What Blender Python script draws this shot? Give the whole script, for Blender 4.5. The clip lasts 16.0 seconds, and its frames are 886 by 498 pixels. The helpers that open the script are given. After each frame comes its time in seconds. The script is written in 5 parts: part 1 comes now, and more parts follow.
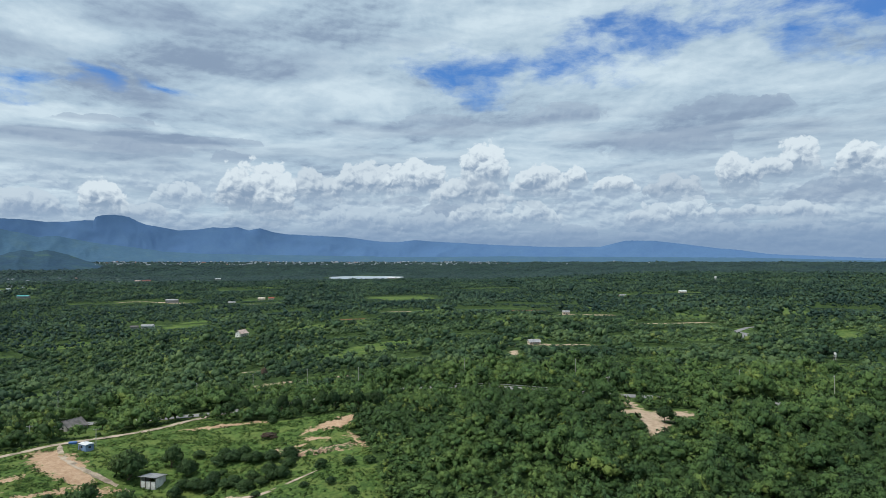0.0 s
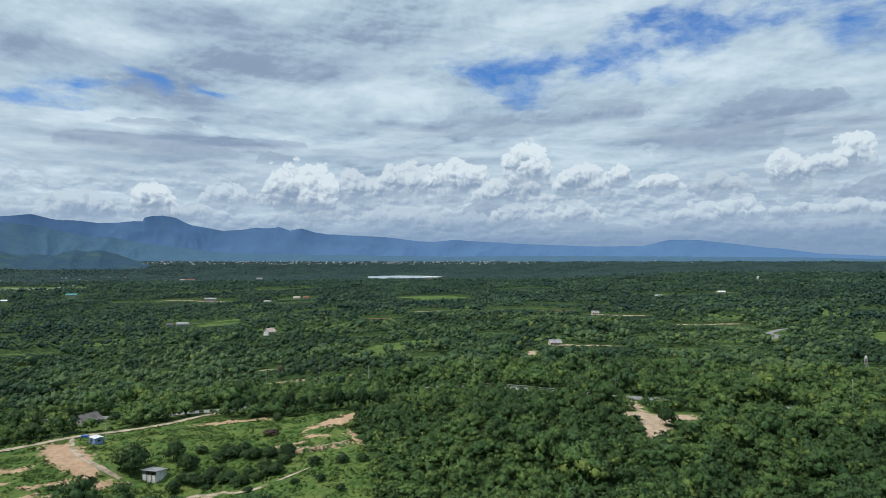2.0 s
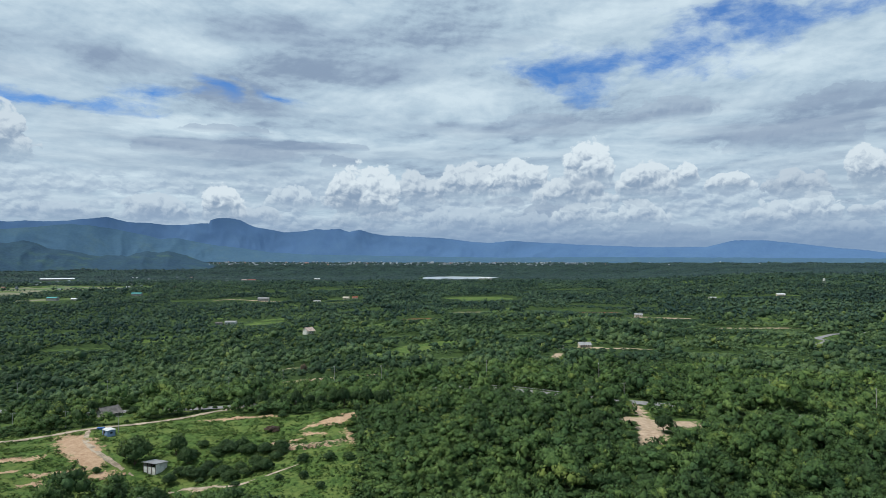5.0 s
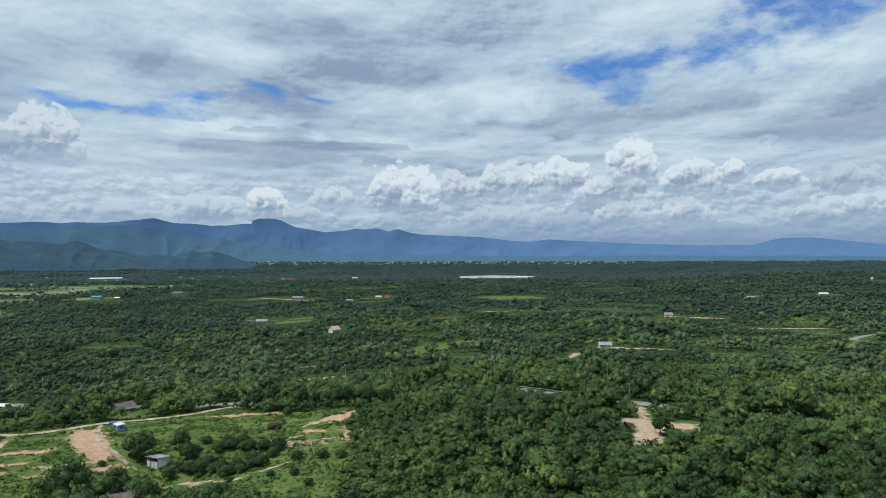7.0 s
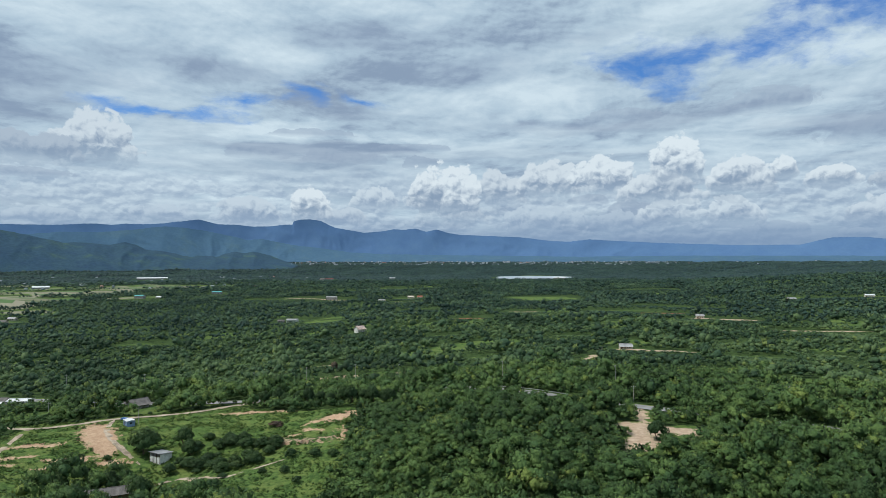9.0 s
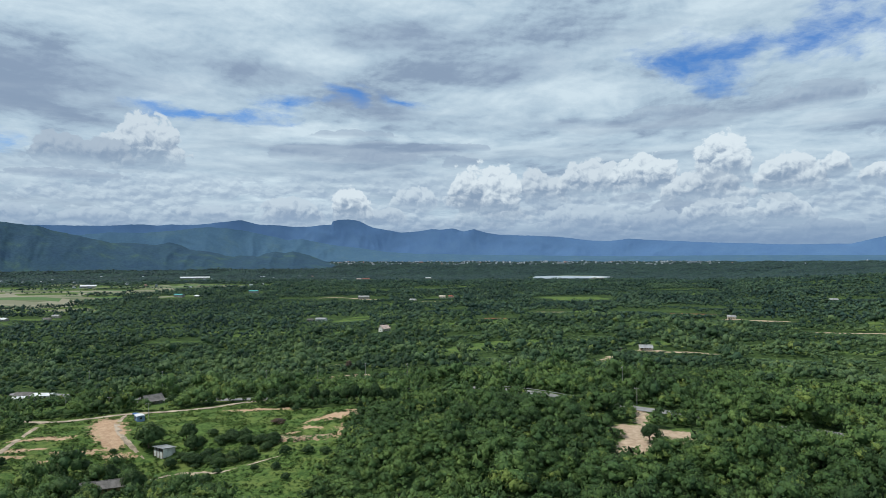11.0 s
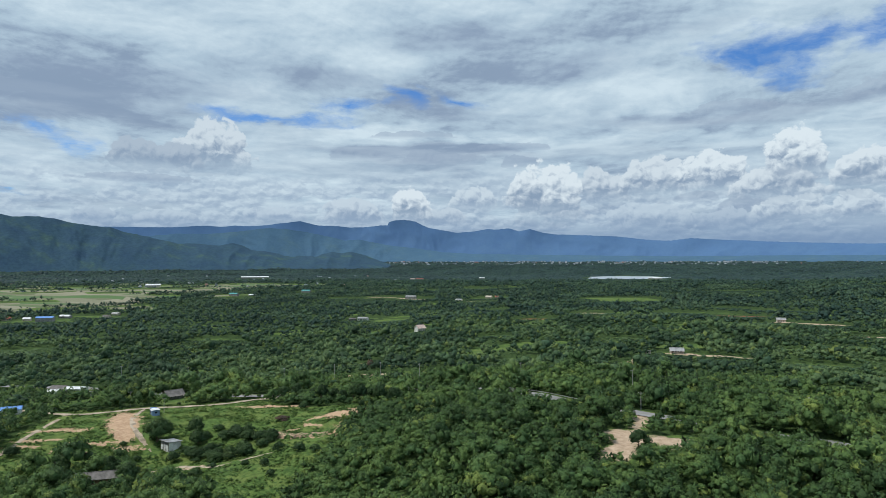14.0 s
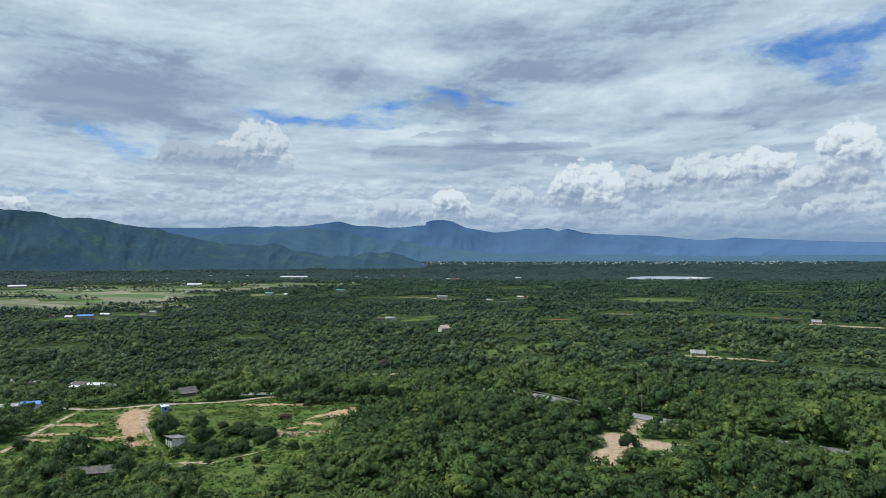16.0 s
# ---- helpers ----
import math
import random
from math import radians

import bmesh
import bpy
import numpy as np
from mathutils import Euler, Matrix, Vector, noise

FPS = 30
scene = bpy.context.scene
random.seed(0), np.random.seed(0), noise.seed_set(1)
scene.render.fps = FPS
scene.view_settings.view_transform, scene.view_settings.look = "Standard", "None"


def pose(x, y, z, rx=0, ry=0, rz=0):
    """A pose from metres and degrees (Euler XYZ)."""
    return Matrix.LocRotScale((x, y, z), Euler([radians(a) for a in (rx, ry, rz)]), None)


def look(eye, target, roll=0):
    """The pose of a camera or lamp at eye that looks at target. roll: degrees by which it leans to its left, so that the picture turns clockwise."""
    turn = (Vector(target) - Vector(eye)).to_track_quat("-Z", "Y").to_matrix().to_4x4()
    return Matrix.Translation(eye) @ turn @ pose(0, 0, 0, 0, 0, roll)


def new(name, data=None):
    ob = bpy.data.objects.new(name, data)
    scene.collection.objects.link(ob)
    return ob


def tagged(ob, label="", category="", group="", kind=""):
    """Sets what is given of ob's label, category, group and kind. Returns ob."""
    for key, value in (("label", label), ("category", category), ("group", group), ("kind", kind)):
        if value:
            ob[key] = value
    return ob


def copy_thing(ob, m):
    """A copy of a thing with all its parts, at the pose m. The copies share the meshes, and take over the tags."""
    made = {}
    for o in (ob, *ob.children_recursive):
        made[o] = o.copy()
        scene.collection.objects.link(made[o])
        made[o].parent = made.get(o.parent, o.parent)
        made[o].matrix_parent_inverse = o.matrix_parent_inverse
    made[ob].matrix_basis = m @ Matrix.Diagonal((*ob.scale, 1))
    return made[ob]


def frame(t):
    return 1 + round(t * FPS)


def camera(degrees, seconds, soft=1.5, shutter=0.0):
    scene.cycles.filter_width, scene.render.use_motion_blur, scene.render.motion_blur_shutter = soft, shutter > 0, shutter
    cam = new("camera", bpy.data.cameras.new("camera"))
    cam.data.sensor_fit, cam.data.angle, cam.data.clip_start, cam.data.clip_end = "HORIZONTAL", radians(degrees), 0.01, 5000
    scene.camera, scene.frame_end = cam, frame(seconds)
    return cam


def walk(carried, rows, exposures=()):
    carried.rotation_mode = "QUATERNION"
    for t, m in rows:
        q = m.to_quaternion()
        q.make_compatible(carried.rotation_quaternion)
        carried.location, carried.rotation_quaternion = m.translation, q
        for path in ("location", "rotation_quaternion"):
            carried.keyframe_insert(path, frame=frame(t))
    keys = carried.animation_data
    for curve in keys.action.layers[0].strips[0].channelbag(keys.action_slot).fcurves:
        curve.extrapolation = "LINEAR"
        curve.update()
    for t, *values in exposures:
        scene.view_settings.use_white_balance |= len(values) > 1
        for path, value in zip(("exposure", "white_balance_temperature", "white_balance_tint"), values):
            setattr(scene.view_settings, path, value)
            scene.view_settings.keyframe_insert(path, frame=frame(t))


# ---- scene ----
cam = camera(68.5, 16.0, soft=0.8)
PATH = [
    (0, (0.339, -0.82, 75.97), (0.345, 1.18, 76.007), 0.0),
    (0.5, (4.85, -0.671, 75.954), (4.827, 1.329, 75.991), 0.0),
    (1, (9.415, -0.499, 75.919), (9.359, 1.5, 75.956), 0.0),
    (1.5, (14.037, -0.243, 75.893), (13.949, 1.755, 75.93), -0.0),
    (2, (18.715, 0.089, 75.866), (18.594, 2.085, 75.902), 0.0),
    (2.5, (23.374, 0.476, 75.839), (23.222, 2.47, 75.876), 0.0),
    (3, (28.013, 0.916, 75.815), (27.83, 2.907, 75.852), -0.0),
    (3.5, (32.668, 1.431, 75.795), (32.454, 3.419, 75.831), 0.0),
    (4, (37.319, 2.077, 75.777), (37.075, 4.061, 75.814), -0.0),
    (6.5, (60.389, 6.308, 75.751), (59.991, 8.267, 75.788), -0.0),
    (7, (65.028, 7.325, 75.742), (64.6, 9.279, 75.778), -0.1),
    (7.5, (69.656, 8.5, 75.751), (69.198, 10.446, 75.788), -0.1),
    (8, (74.265, 9.794, 75.769), (73.776, 11.733, 75.806), -0.2),
    (8.5, (78.841, 11.169, 75.773), (78.322, 13.1, 75.81), -0.1),
    (9, (83.363, 12.633, 75.771), (82.813, 14.556, 75.808), -0.1),
    (11.5, (105.493, 20.405, 75.585), (104.798, 22.279, 75.622), -0.1),
    (12, (109.785, 22.113, 75.568), (109.061, 23.978, 75.606), -0.1),
    (12.5, (113.976, 23.978, 75.563), (113.225, 25.831, 75.601), -0.1),
    (13, (118.088, 25.966, 75.569), (117.308, 27.807, 75.607), -0.0),
    (13.5, (122.198, 28.062, 75.567), (121.391, 29.891, 75.604), -0.1),
    (14, (126.321, 30.249, 75.563), (125.486, 32.066, 75.6), -0.1),
    (14.5, (130.464, 32.527, 75.551), (129.602, 34.332, 75.588), -0.1),
    (15, (134.633, 34.9, 75.541), (133.743, 36.691, 75.578), -0.0),
    (15.5, (138.803, 37.342, 75.53), (137.886, 39.119, 75.566), -0.1),
    (16, (142.95, 39.783, 75.525), (142.005, 41.545, 75.562), -0.1),
]
walk(cam, [(t, look(eye, target, roll)) for t, eye, target, roll in PATH])

# ---- light ----
SUN_AZ, SUN_EL = -115.0, 58.0          # degrees: bearing from +y towards +x, height
world = bpy.data.worlds.new("sky")
scene.world = world
world.use_nodes = True
world.cycles.sampling_method, world.cycles.sample_map_resolution = "MANUAL", 512


class Net:
    """A small builder of shader nodes."""

    def __init__(self, tree):
        self.t = tree
        tree.nodes.clear()

    def node(self, kind, **props):
        n = self.t.nodes.new(kind)
        for k, v in props.items():
            setattr(n, k, v)
        return n

    def put(self, sock, v):
        if isinstance(v, bpy.types.NodeSocket):
            self.t.links.new(v, sock)
        elif v is not None:
            sock.default_value = v

    def m(self, op, a, b=None, c=None, clamp=False):
        n = self.node("ShaderNodeMath", operation=op, use_clamp=clamp)
        for s, v in zip(n.inputs, (a, b, c)):
            self.put(s, v)
        return n.outputs[0]

    def v(self, op, a, b=None, scale=None):
        n = self.node("ShaderNodeVectorMath", operation=op)
        self.put(n.inputs[0], a)
        self.put(n.inputs[1], b)
        if scale is not None:
            self.put(n.inputs["Scale"], scale)
        return n.outputs["Value"] if op in ("LENGTH", "DOT_PRODUCT", "DISTANCE") else n.outputs["Vector"]

    def xyz(self, x, y, z=0.0):
        n = self.node("ShaderNodeCombineXYZ")
        for s, v in zip(n.inputs, (x, y, z)):
            self.put(s, v)
        return n.outputs[0]

    def split(self, a):
        n = self.node("ShaderNodeSeparateXYZ")
        self.put(n.inputs[0], a)
        return n.outputs

    def noise(self, p, scale, detail=4.0, rough=0.55, colour=False, distort=0.0, lac=2.0):
        n = self.node("ShaderNodeTexNoise")
        for k, v in (("Vector", p), ("Scale", scale), ("Detail", detail), ("Roughness", rough), ("Distortion", distort), ("Lacunarity", lac)):
            self.put(n.inputs[k], v)
        return n.outputs["Color" if colour else "Fac"]

    def ramp(self, x, a, b, lo=0.0, hi=1.0, smooth=True):
        n = self.node("ShaderNodeMapRange", interpolation_type="SMOOTHSTEP" if smooth else "LINEAR")
        for s, v in zip(n.inputs, (x, a, b, lo, hi)):
            self.put(s, v)
        return n.outputs[0]

    def mix(self, f, a, b):
        n = self.node("ShaderNodeMix", data_type="RGBA")
        self.put(n.inputs[0], f)
        for s, v in ((n.inputs[6], a), (n.inputs[7], b)):
            self.put(s, (*v, 1) if isinstance(v, tuple) and len(v) == 3 else v)
        return n.outputs[2]

    def blob(self, p, row, before):
        """0 at the middle of an ellipse, 1 on its rim. before: the value so far, so that the ellipses are worked out one by one."""
        x, y, rx, ry, *turn = row
        px, py, _ = p
        n = self.node("ShaderNodeMapping", vector_type="TEXTURE")
        self.put(n.inputs[0], self.xyz(px, py, before))
        n.inputs[1].default_value = (x, y, 0)
        n.inputs[2].default_value = (0, 0, radians(turn[0] if turn else 0))
        n.inputs[3].default_value = (rx, ry, 1e9)
        return self.v("LENGTH", n.outputs[0])

    def nearest(self, p, rows, soft=0.0):
        p = self.split(p)
        d = 9.0
        for row in rows:
            e = self.blob(p, row, d)
            d = self.m("SMOOTH_MIN", d, e, soft) if soft else self.m("MINIMUM", d, e)
        return d

    def total(self, p, rows, rim=1.5):
        p = self.split(p)
        s = 0.0
        for row in rows:
            s = self.m("ADD", s, self.ramp(self.blob(p, row, s), rim, 0.2))
        return s


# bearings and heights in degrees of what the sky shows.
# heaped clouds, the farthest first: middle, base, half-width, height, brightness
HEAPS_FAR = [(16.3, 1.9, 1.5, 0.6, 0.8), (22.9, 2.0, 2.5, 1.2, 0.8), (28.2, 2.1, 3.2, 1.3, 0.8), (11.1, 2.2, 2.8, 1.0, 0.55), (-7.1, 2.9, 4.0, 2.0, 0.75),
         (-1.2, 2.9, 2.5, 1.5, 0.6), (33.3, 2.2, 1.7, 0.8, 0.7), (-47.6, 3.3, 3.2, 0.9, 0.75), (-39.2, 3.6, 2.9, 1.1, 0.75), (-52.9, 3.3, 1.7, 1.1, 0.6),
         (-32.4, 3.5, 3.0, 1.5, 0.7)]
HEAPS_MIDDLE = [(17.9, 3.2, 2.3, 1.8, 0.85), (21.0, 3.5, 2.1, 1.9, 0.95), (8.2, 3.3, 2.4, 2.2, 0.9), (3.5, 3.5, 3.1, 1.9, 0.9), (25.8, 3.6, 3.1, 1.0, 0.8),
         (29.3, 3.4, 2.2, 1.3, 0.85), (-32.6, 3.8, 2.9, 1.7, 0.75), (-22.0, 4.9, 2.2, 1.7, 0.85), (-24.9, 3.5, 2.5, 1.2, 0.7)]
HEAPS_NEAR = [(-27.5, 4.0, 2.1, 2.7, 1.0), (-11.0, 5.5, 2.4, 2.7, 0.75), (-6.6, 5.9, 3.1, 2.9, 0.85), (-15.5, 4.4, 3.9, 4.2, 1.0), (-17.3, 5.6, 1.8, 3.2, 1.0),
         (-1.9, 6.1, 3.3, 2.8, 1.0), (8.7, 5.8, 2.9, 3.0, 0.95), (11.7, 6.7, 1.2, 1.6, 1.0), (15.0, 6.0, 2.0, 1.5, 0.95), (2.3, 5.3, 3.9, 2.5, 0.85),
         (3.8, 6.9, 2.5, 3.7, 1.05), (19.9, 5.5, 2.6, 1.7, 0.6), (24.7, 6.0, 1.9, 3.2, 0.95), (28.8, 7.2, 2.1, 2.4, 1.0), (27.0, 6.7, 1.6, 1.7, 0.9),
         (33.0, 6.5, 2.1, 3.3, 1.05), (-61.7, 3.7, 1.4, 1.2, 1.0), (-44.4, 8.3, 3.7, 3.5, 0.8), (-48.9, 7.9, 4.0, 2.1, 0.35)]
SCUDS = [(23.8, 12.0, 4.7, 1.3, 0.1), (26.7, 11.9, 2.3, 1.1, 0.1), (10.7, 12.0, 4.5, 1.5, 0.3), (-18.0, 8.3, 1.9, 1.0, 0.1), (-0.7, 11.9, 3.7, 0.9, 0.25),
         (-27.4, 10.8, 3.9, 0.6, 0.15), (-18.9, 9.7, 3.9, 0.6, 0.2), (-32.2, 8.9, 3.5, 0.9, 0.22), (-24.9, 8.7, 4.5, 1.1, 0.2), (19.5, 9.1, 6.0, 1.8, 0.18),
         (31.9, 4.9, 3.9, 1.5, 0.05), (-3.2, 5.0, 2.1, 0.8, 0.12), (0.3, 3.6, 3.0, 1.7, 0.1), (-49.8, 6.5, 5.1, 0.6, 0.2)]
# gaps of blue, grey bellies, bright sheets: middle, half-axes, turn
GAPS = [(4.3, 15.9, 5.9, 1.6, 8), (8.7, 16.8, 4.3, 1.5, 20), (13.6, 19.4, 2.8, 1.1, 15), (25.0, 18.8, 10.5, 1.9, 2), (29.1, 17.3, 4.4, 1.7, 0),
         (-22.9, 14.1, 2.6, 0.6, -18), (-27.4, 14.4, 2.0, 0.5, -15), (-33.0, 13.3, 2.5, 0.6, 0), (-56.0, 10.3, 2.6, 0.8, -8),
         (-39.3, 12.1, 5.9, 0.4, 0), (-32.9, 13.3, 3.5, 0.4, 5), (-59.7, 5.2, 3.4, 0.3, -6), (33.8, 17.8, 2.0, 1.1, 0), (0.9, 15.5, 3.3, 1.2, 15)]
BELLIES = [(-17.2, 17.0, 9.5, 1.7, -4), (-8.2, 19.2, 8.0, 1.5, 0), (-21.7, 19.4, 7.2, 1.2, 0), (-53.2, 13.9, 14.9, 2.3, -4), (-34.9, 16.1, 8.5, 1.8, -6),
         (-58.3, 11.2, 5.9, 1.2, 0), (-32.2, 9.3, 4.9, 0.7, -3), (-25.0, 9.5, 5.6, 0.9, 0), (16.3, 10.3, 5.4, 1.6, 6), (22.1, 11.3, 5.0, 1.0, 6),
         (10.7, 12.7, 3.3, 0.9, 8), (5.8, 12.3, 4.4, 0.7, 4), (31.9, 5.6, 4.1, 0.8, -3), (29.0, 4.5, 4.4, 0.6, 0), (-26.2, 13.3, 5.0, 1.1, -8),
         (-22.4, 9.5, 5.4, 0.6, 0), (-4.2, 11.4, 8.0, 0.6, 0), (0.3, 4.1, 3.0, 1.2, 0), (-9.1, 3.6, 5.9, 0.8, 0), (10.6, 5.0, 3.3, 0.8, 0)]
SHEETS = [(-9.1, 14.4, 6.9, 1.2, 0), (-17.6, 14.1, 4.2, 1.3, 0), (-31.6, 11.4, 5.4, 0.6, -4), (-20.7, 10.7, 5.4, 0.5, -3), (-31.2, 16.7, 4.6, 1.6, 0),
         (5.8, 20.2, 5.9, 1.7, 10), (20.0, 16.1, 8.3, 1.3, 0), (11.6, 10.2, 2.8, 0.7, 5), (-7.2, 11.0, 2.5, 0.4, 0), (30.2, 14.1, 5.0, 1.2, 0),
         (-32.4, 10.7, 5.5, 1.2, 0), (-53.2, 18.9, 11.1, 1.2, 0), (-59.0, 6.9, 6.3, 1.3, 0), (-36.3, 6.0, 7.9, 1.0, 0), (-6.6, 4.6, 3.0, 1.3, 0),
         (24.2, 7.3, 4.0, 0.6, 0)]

w = Net(world.node_tree)
way = w.v("NORMALIZE", w.node("ShaderNodeTexCoord").outputs["Generated"])
wx, wy, wz = w.split(way)
bearing = w.m("MULTIPLY", w.m("ARCTAN2", wx, wy), 180 / math.pi)
height = w.m("MULTIPLY", w.m("ARCSINE", wz), 180 / math.pi)
dome = w.xyz(bearing, height)
# cloud layers lie flat overhead, so they draw together towards the horizon
up = w.m("ADD", w.m("MAXIMUM", wz, 0.0), 0.09)
sheet = w.xyz(w.m("DIVIDE", wx, up), w.m("DIVIDE", wy, up))
curl = w.v("SUBTRACT", w.noise(sheet, 1.5, 6.0, 0.58, True), (0.5, 0.5, 0.5))
torn = w.v("ADD", dome, w.v("MULTIPLY", curl, (11.0, 4.2, 0.0)))
nishita = w.node("ShaderNodeTexSky", sky_type="NISHITA", sun_disc=False, sun_elevation=radians(SUN_EL), sun_rotation=radians(SUN_AZ))
blue = w.mix(1.0, nishita.outputs[0], (0.027, 0.074, 0.135))
blue.node.blend_type = "MULTIPLY"
GREY, PALE, WHITE = (0.268, 0.350, 0.470), (0.465, 0.585, 0.685), (0.66, 0.77, 0.835)
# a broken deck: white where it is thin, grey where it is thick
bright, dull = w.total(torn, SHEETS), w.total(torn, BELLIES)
broad = w.noise(sheet, 0.95, 5.0, 0.50, distort=0.3)
mottle = w.noise(w.v("ADD", w.v("MULTIPLY", sheet, (1.0, 0.8, 1.0)), w.v("MULTIPLY", curl, (0.5, 0.5, 0.0))), 3.2, 7.0, 0.64)
thick = w.m("ADD", broad, w.m("MULTIPLY", w.m("SUBTRACT", mottle, 0.5), 0.62))
thick = w.m("ADD", thick, w.m("MULTIPLY", w.m("SUBTRACT", dull, bright), 0.135))
lump_at = w.v("ADD", w.v("MULTIPLY", dome, (0.13, 0.30, 1.0)), w.v("MULTIPLY", w.v("SUBTRACT", w.noise(sheet, 0.9, 2.0, 0.5, True), (0.5, 0.5, 0.5)), (1.2, 1.2, 0.0)))
lump = w.noise(lump_at, 1.0, 7.0, 0.54)
lump_lit = w.m("SUBTRACT", lump, w.noise(w.v("ADD", lump_at, (-0.035, 0.085, 0.0)), 1.0, 7.0, 0.54))
thick = w.m("SUBTRACT", thick, w.m("MULTIPLY", lump_lit, 0.95))
cover = w.mix(w.ramp(thick, 0.28, 0.53, smooth=False), WHITE, PALE)
cover = w.mix(w.ramp(thick, 0.50, 0.76), cover, GREY)
# ragged gaps of blue
fray = w.noise(w.v("ADD", w.v("MULTIPLY", dome, (0.10, 0.21, 1.0)), w.v("MULTIPLY", curl, (0.6, 0.6, 0.0))), 1.0, 9.0, 0.62)
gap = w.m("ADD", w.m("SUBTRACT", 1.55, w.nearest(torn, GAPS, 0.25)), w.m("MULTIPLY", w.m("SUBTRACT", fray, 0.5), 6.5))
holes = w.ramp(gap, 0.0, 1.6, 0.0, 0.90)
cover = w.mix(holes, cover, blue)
# flat layers lower down, with lit upper edges
flow = w.v("MULTIPLY", w.v("ADD", dome, w.v("MULTIPLY", curl, (3.0, 1.1, 0.0))), (0.055, 0.42, 1.0))
layer = w.noise(flow, 1.0, 7.0, 0.52)
layer_up = w.noise(w.v("ADD", flow, (0.0, 0.16, 0.0)), 1.0, 7.0, 0.52)
edge = w.ramp(w.m("SUBTRACT", layer, layer_up), -0.10, 0.13)
strata = w.mix(edge, (0.315, 0.41, 0.525), (0.64, 0.745, 0.81))
held = w.m("MULTIPLY", w.ramp(height, 14.5, 9.0, 0.0, 0.62), w.ramp(layer, 0.44, 0.56))
cover = w.mix(w.m("MULTIPLY", held, w.m("SUBTRACT", 1.0, w.m("MULTIPLY", holes, 0.8))), cover, strata)
cover = w.mix(w.m("MULTIPLY", w.m("MINIMUM", dull, 1.0), w.ramp(layer, 0.38, 0.60, 0.05, 0.42)), cover, (0.285, 0.360, 0.485))


# heaped clouds: rounded heads, lit from above, on flat grey bases
def billows(p, scale):
    v = w.node("ShaderNodeTexVoronoi", feature="F1", voronoi_dimensions="2D", normalize=True)
    w.put(v.inputs["Vector"], p)
    for key, value in (("Scale", scale), ("Detail", 3.0), ("Roughness", 0.50), ("Lacunarity", 2.1)):
        v.inputs[key].default_value = value
    return w.m("SUBTRACT", 1.0, v.outputs["Distance"])


stir = w.v("SUBTRACT", w.noise(dome, 0.8, 5.0, 0.55, True), (0.5, 0.5, 0.5))
knobs_at = w.v("ADD", w.v("MULTIPLY", dome, (0.85, 1.0, 0.0)), w.v("MULTIPLY", stir, (1.1, 1.1, 0.0)))
puff = billows(knobs_at, 0.66)
relief = w.m("SUBTRACT", puff, billows(w.v("ADD", knobs_at, (-0.15, 0.28, 0.0)), 0.66))
big = w.m("SUBTRACT", w.noise(dome, 0.30, 3.0, 0.5), 0.5)
rim_noise = w.m("ADD", w.m("MULTIPLY", w.m("SUBTRACT", puff, 0.62), 1.05), w.m("MULTIPLY", big, 0.6))


group = bpy.data.node_groups.new("heaped_cloud", "ShaderNodeTree")
for key, kind_ in (("base", "Color"), ("bearing", "Float"), ("height", "Float"), ("rim", "Float"), ("relief", "Float"), ("place", "Vector"), ("size", "Vector"), ("dark", "Color"), ("light", "Color"), ("hold", "Float")):
    group.interface.new_socket(name=key, in_out="INPUT", socket_type="NodeSocket" + kind_)
group.interface.new_socket(name="cover", in_out="OUTPUT", socket_type="NodeSocketColor")
h = Net(group)
given = h.node("NodeGroupInput").outputs
n = h.node("ShaderNodeMapping", vector_type="TEXTURE")
h.put(n.inputs[0], h.xyz(given["bearing"], given["height"], given["base"]))  # one after the other
h.put(n.inputs[1], given["place"])
h.put(n.inputs[3], given["size"])
u, v, _ = h.split(n.outputs[0])
d = h.v("LENGTH", h.xyz(u, h.m("MAXIMUM", v, h.m("MULTIPLY", v, -2.6))))
mass = h.m("MINIMUM", h.m("ADD", h.m("SUBTRACT", 0.90, d), given["rim"]), h.m("MULTIPLY", h.m("SUBTRACT", 1.10, d), 2.4))
solid = h.m("MULTIPLY", h.ramp(mass, 0.0, 0.11, 0.0, given["hold"]), h.ramp(v, -0.25, 0.30, 0.30, 1.0))
lit = h.m("ADD", h.m("MULTIPLY", v, 0.62), h.m("MULTIPLY", given["relief"], 1.8))
lit = h.m("ADD", lit, h.m("MULTIPLY", h.m("SUBTRACT", 0.5, mass), 0.25))
h.put(h.node("NodeGroupOutput").inputs[0], h.mix(solid, given["base"], h.mix(h.ramp(lit, -0.16, 0.52), given["dark"], given["light"])))


def heaped(base, rows, dark, light, hold):
    for x, y, rx, ry, glow_ in rows:
        n = w.node("ShaderNodeGroup", node_tree=group)
        top = tuple(a + (b - a) * glow_ for a, b in zip(dark, light))
        for key, value in (("base", base), ("bearing", bearing), ("height", height), ("rim", rim_noise), ("relief", relief), ("place", (x, y, 0)), ("size", (rx * 0.98, ry, 1e9)), ("dark", (*dark, 1)), ("light", (*top, 1)), ("hold", hold)):
            w.put(n.inputs[key], value)
        base = n.outputs[0]
    return base


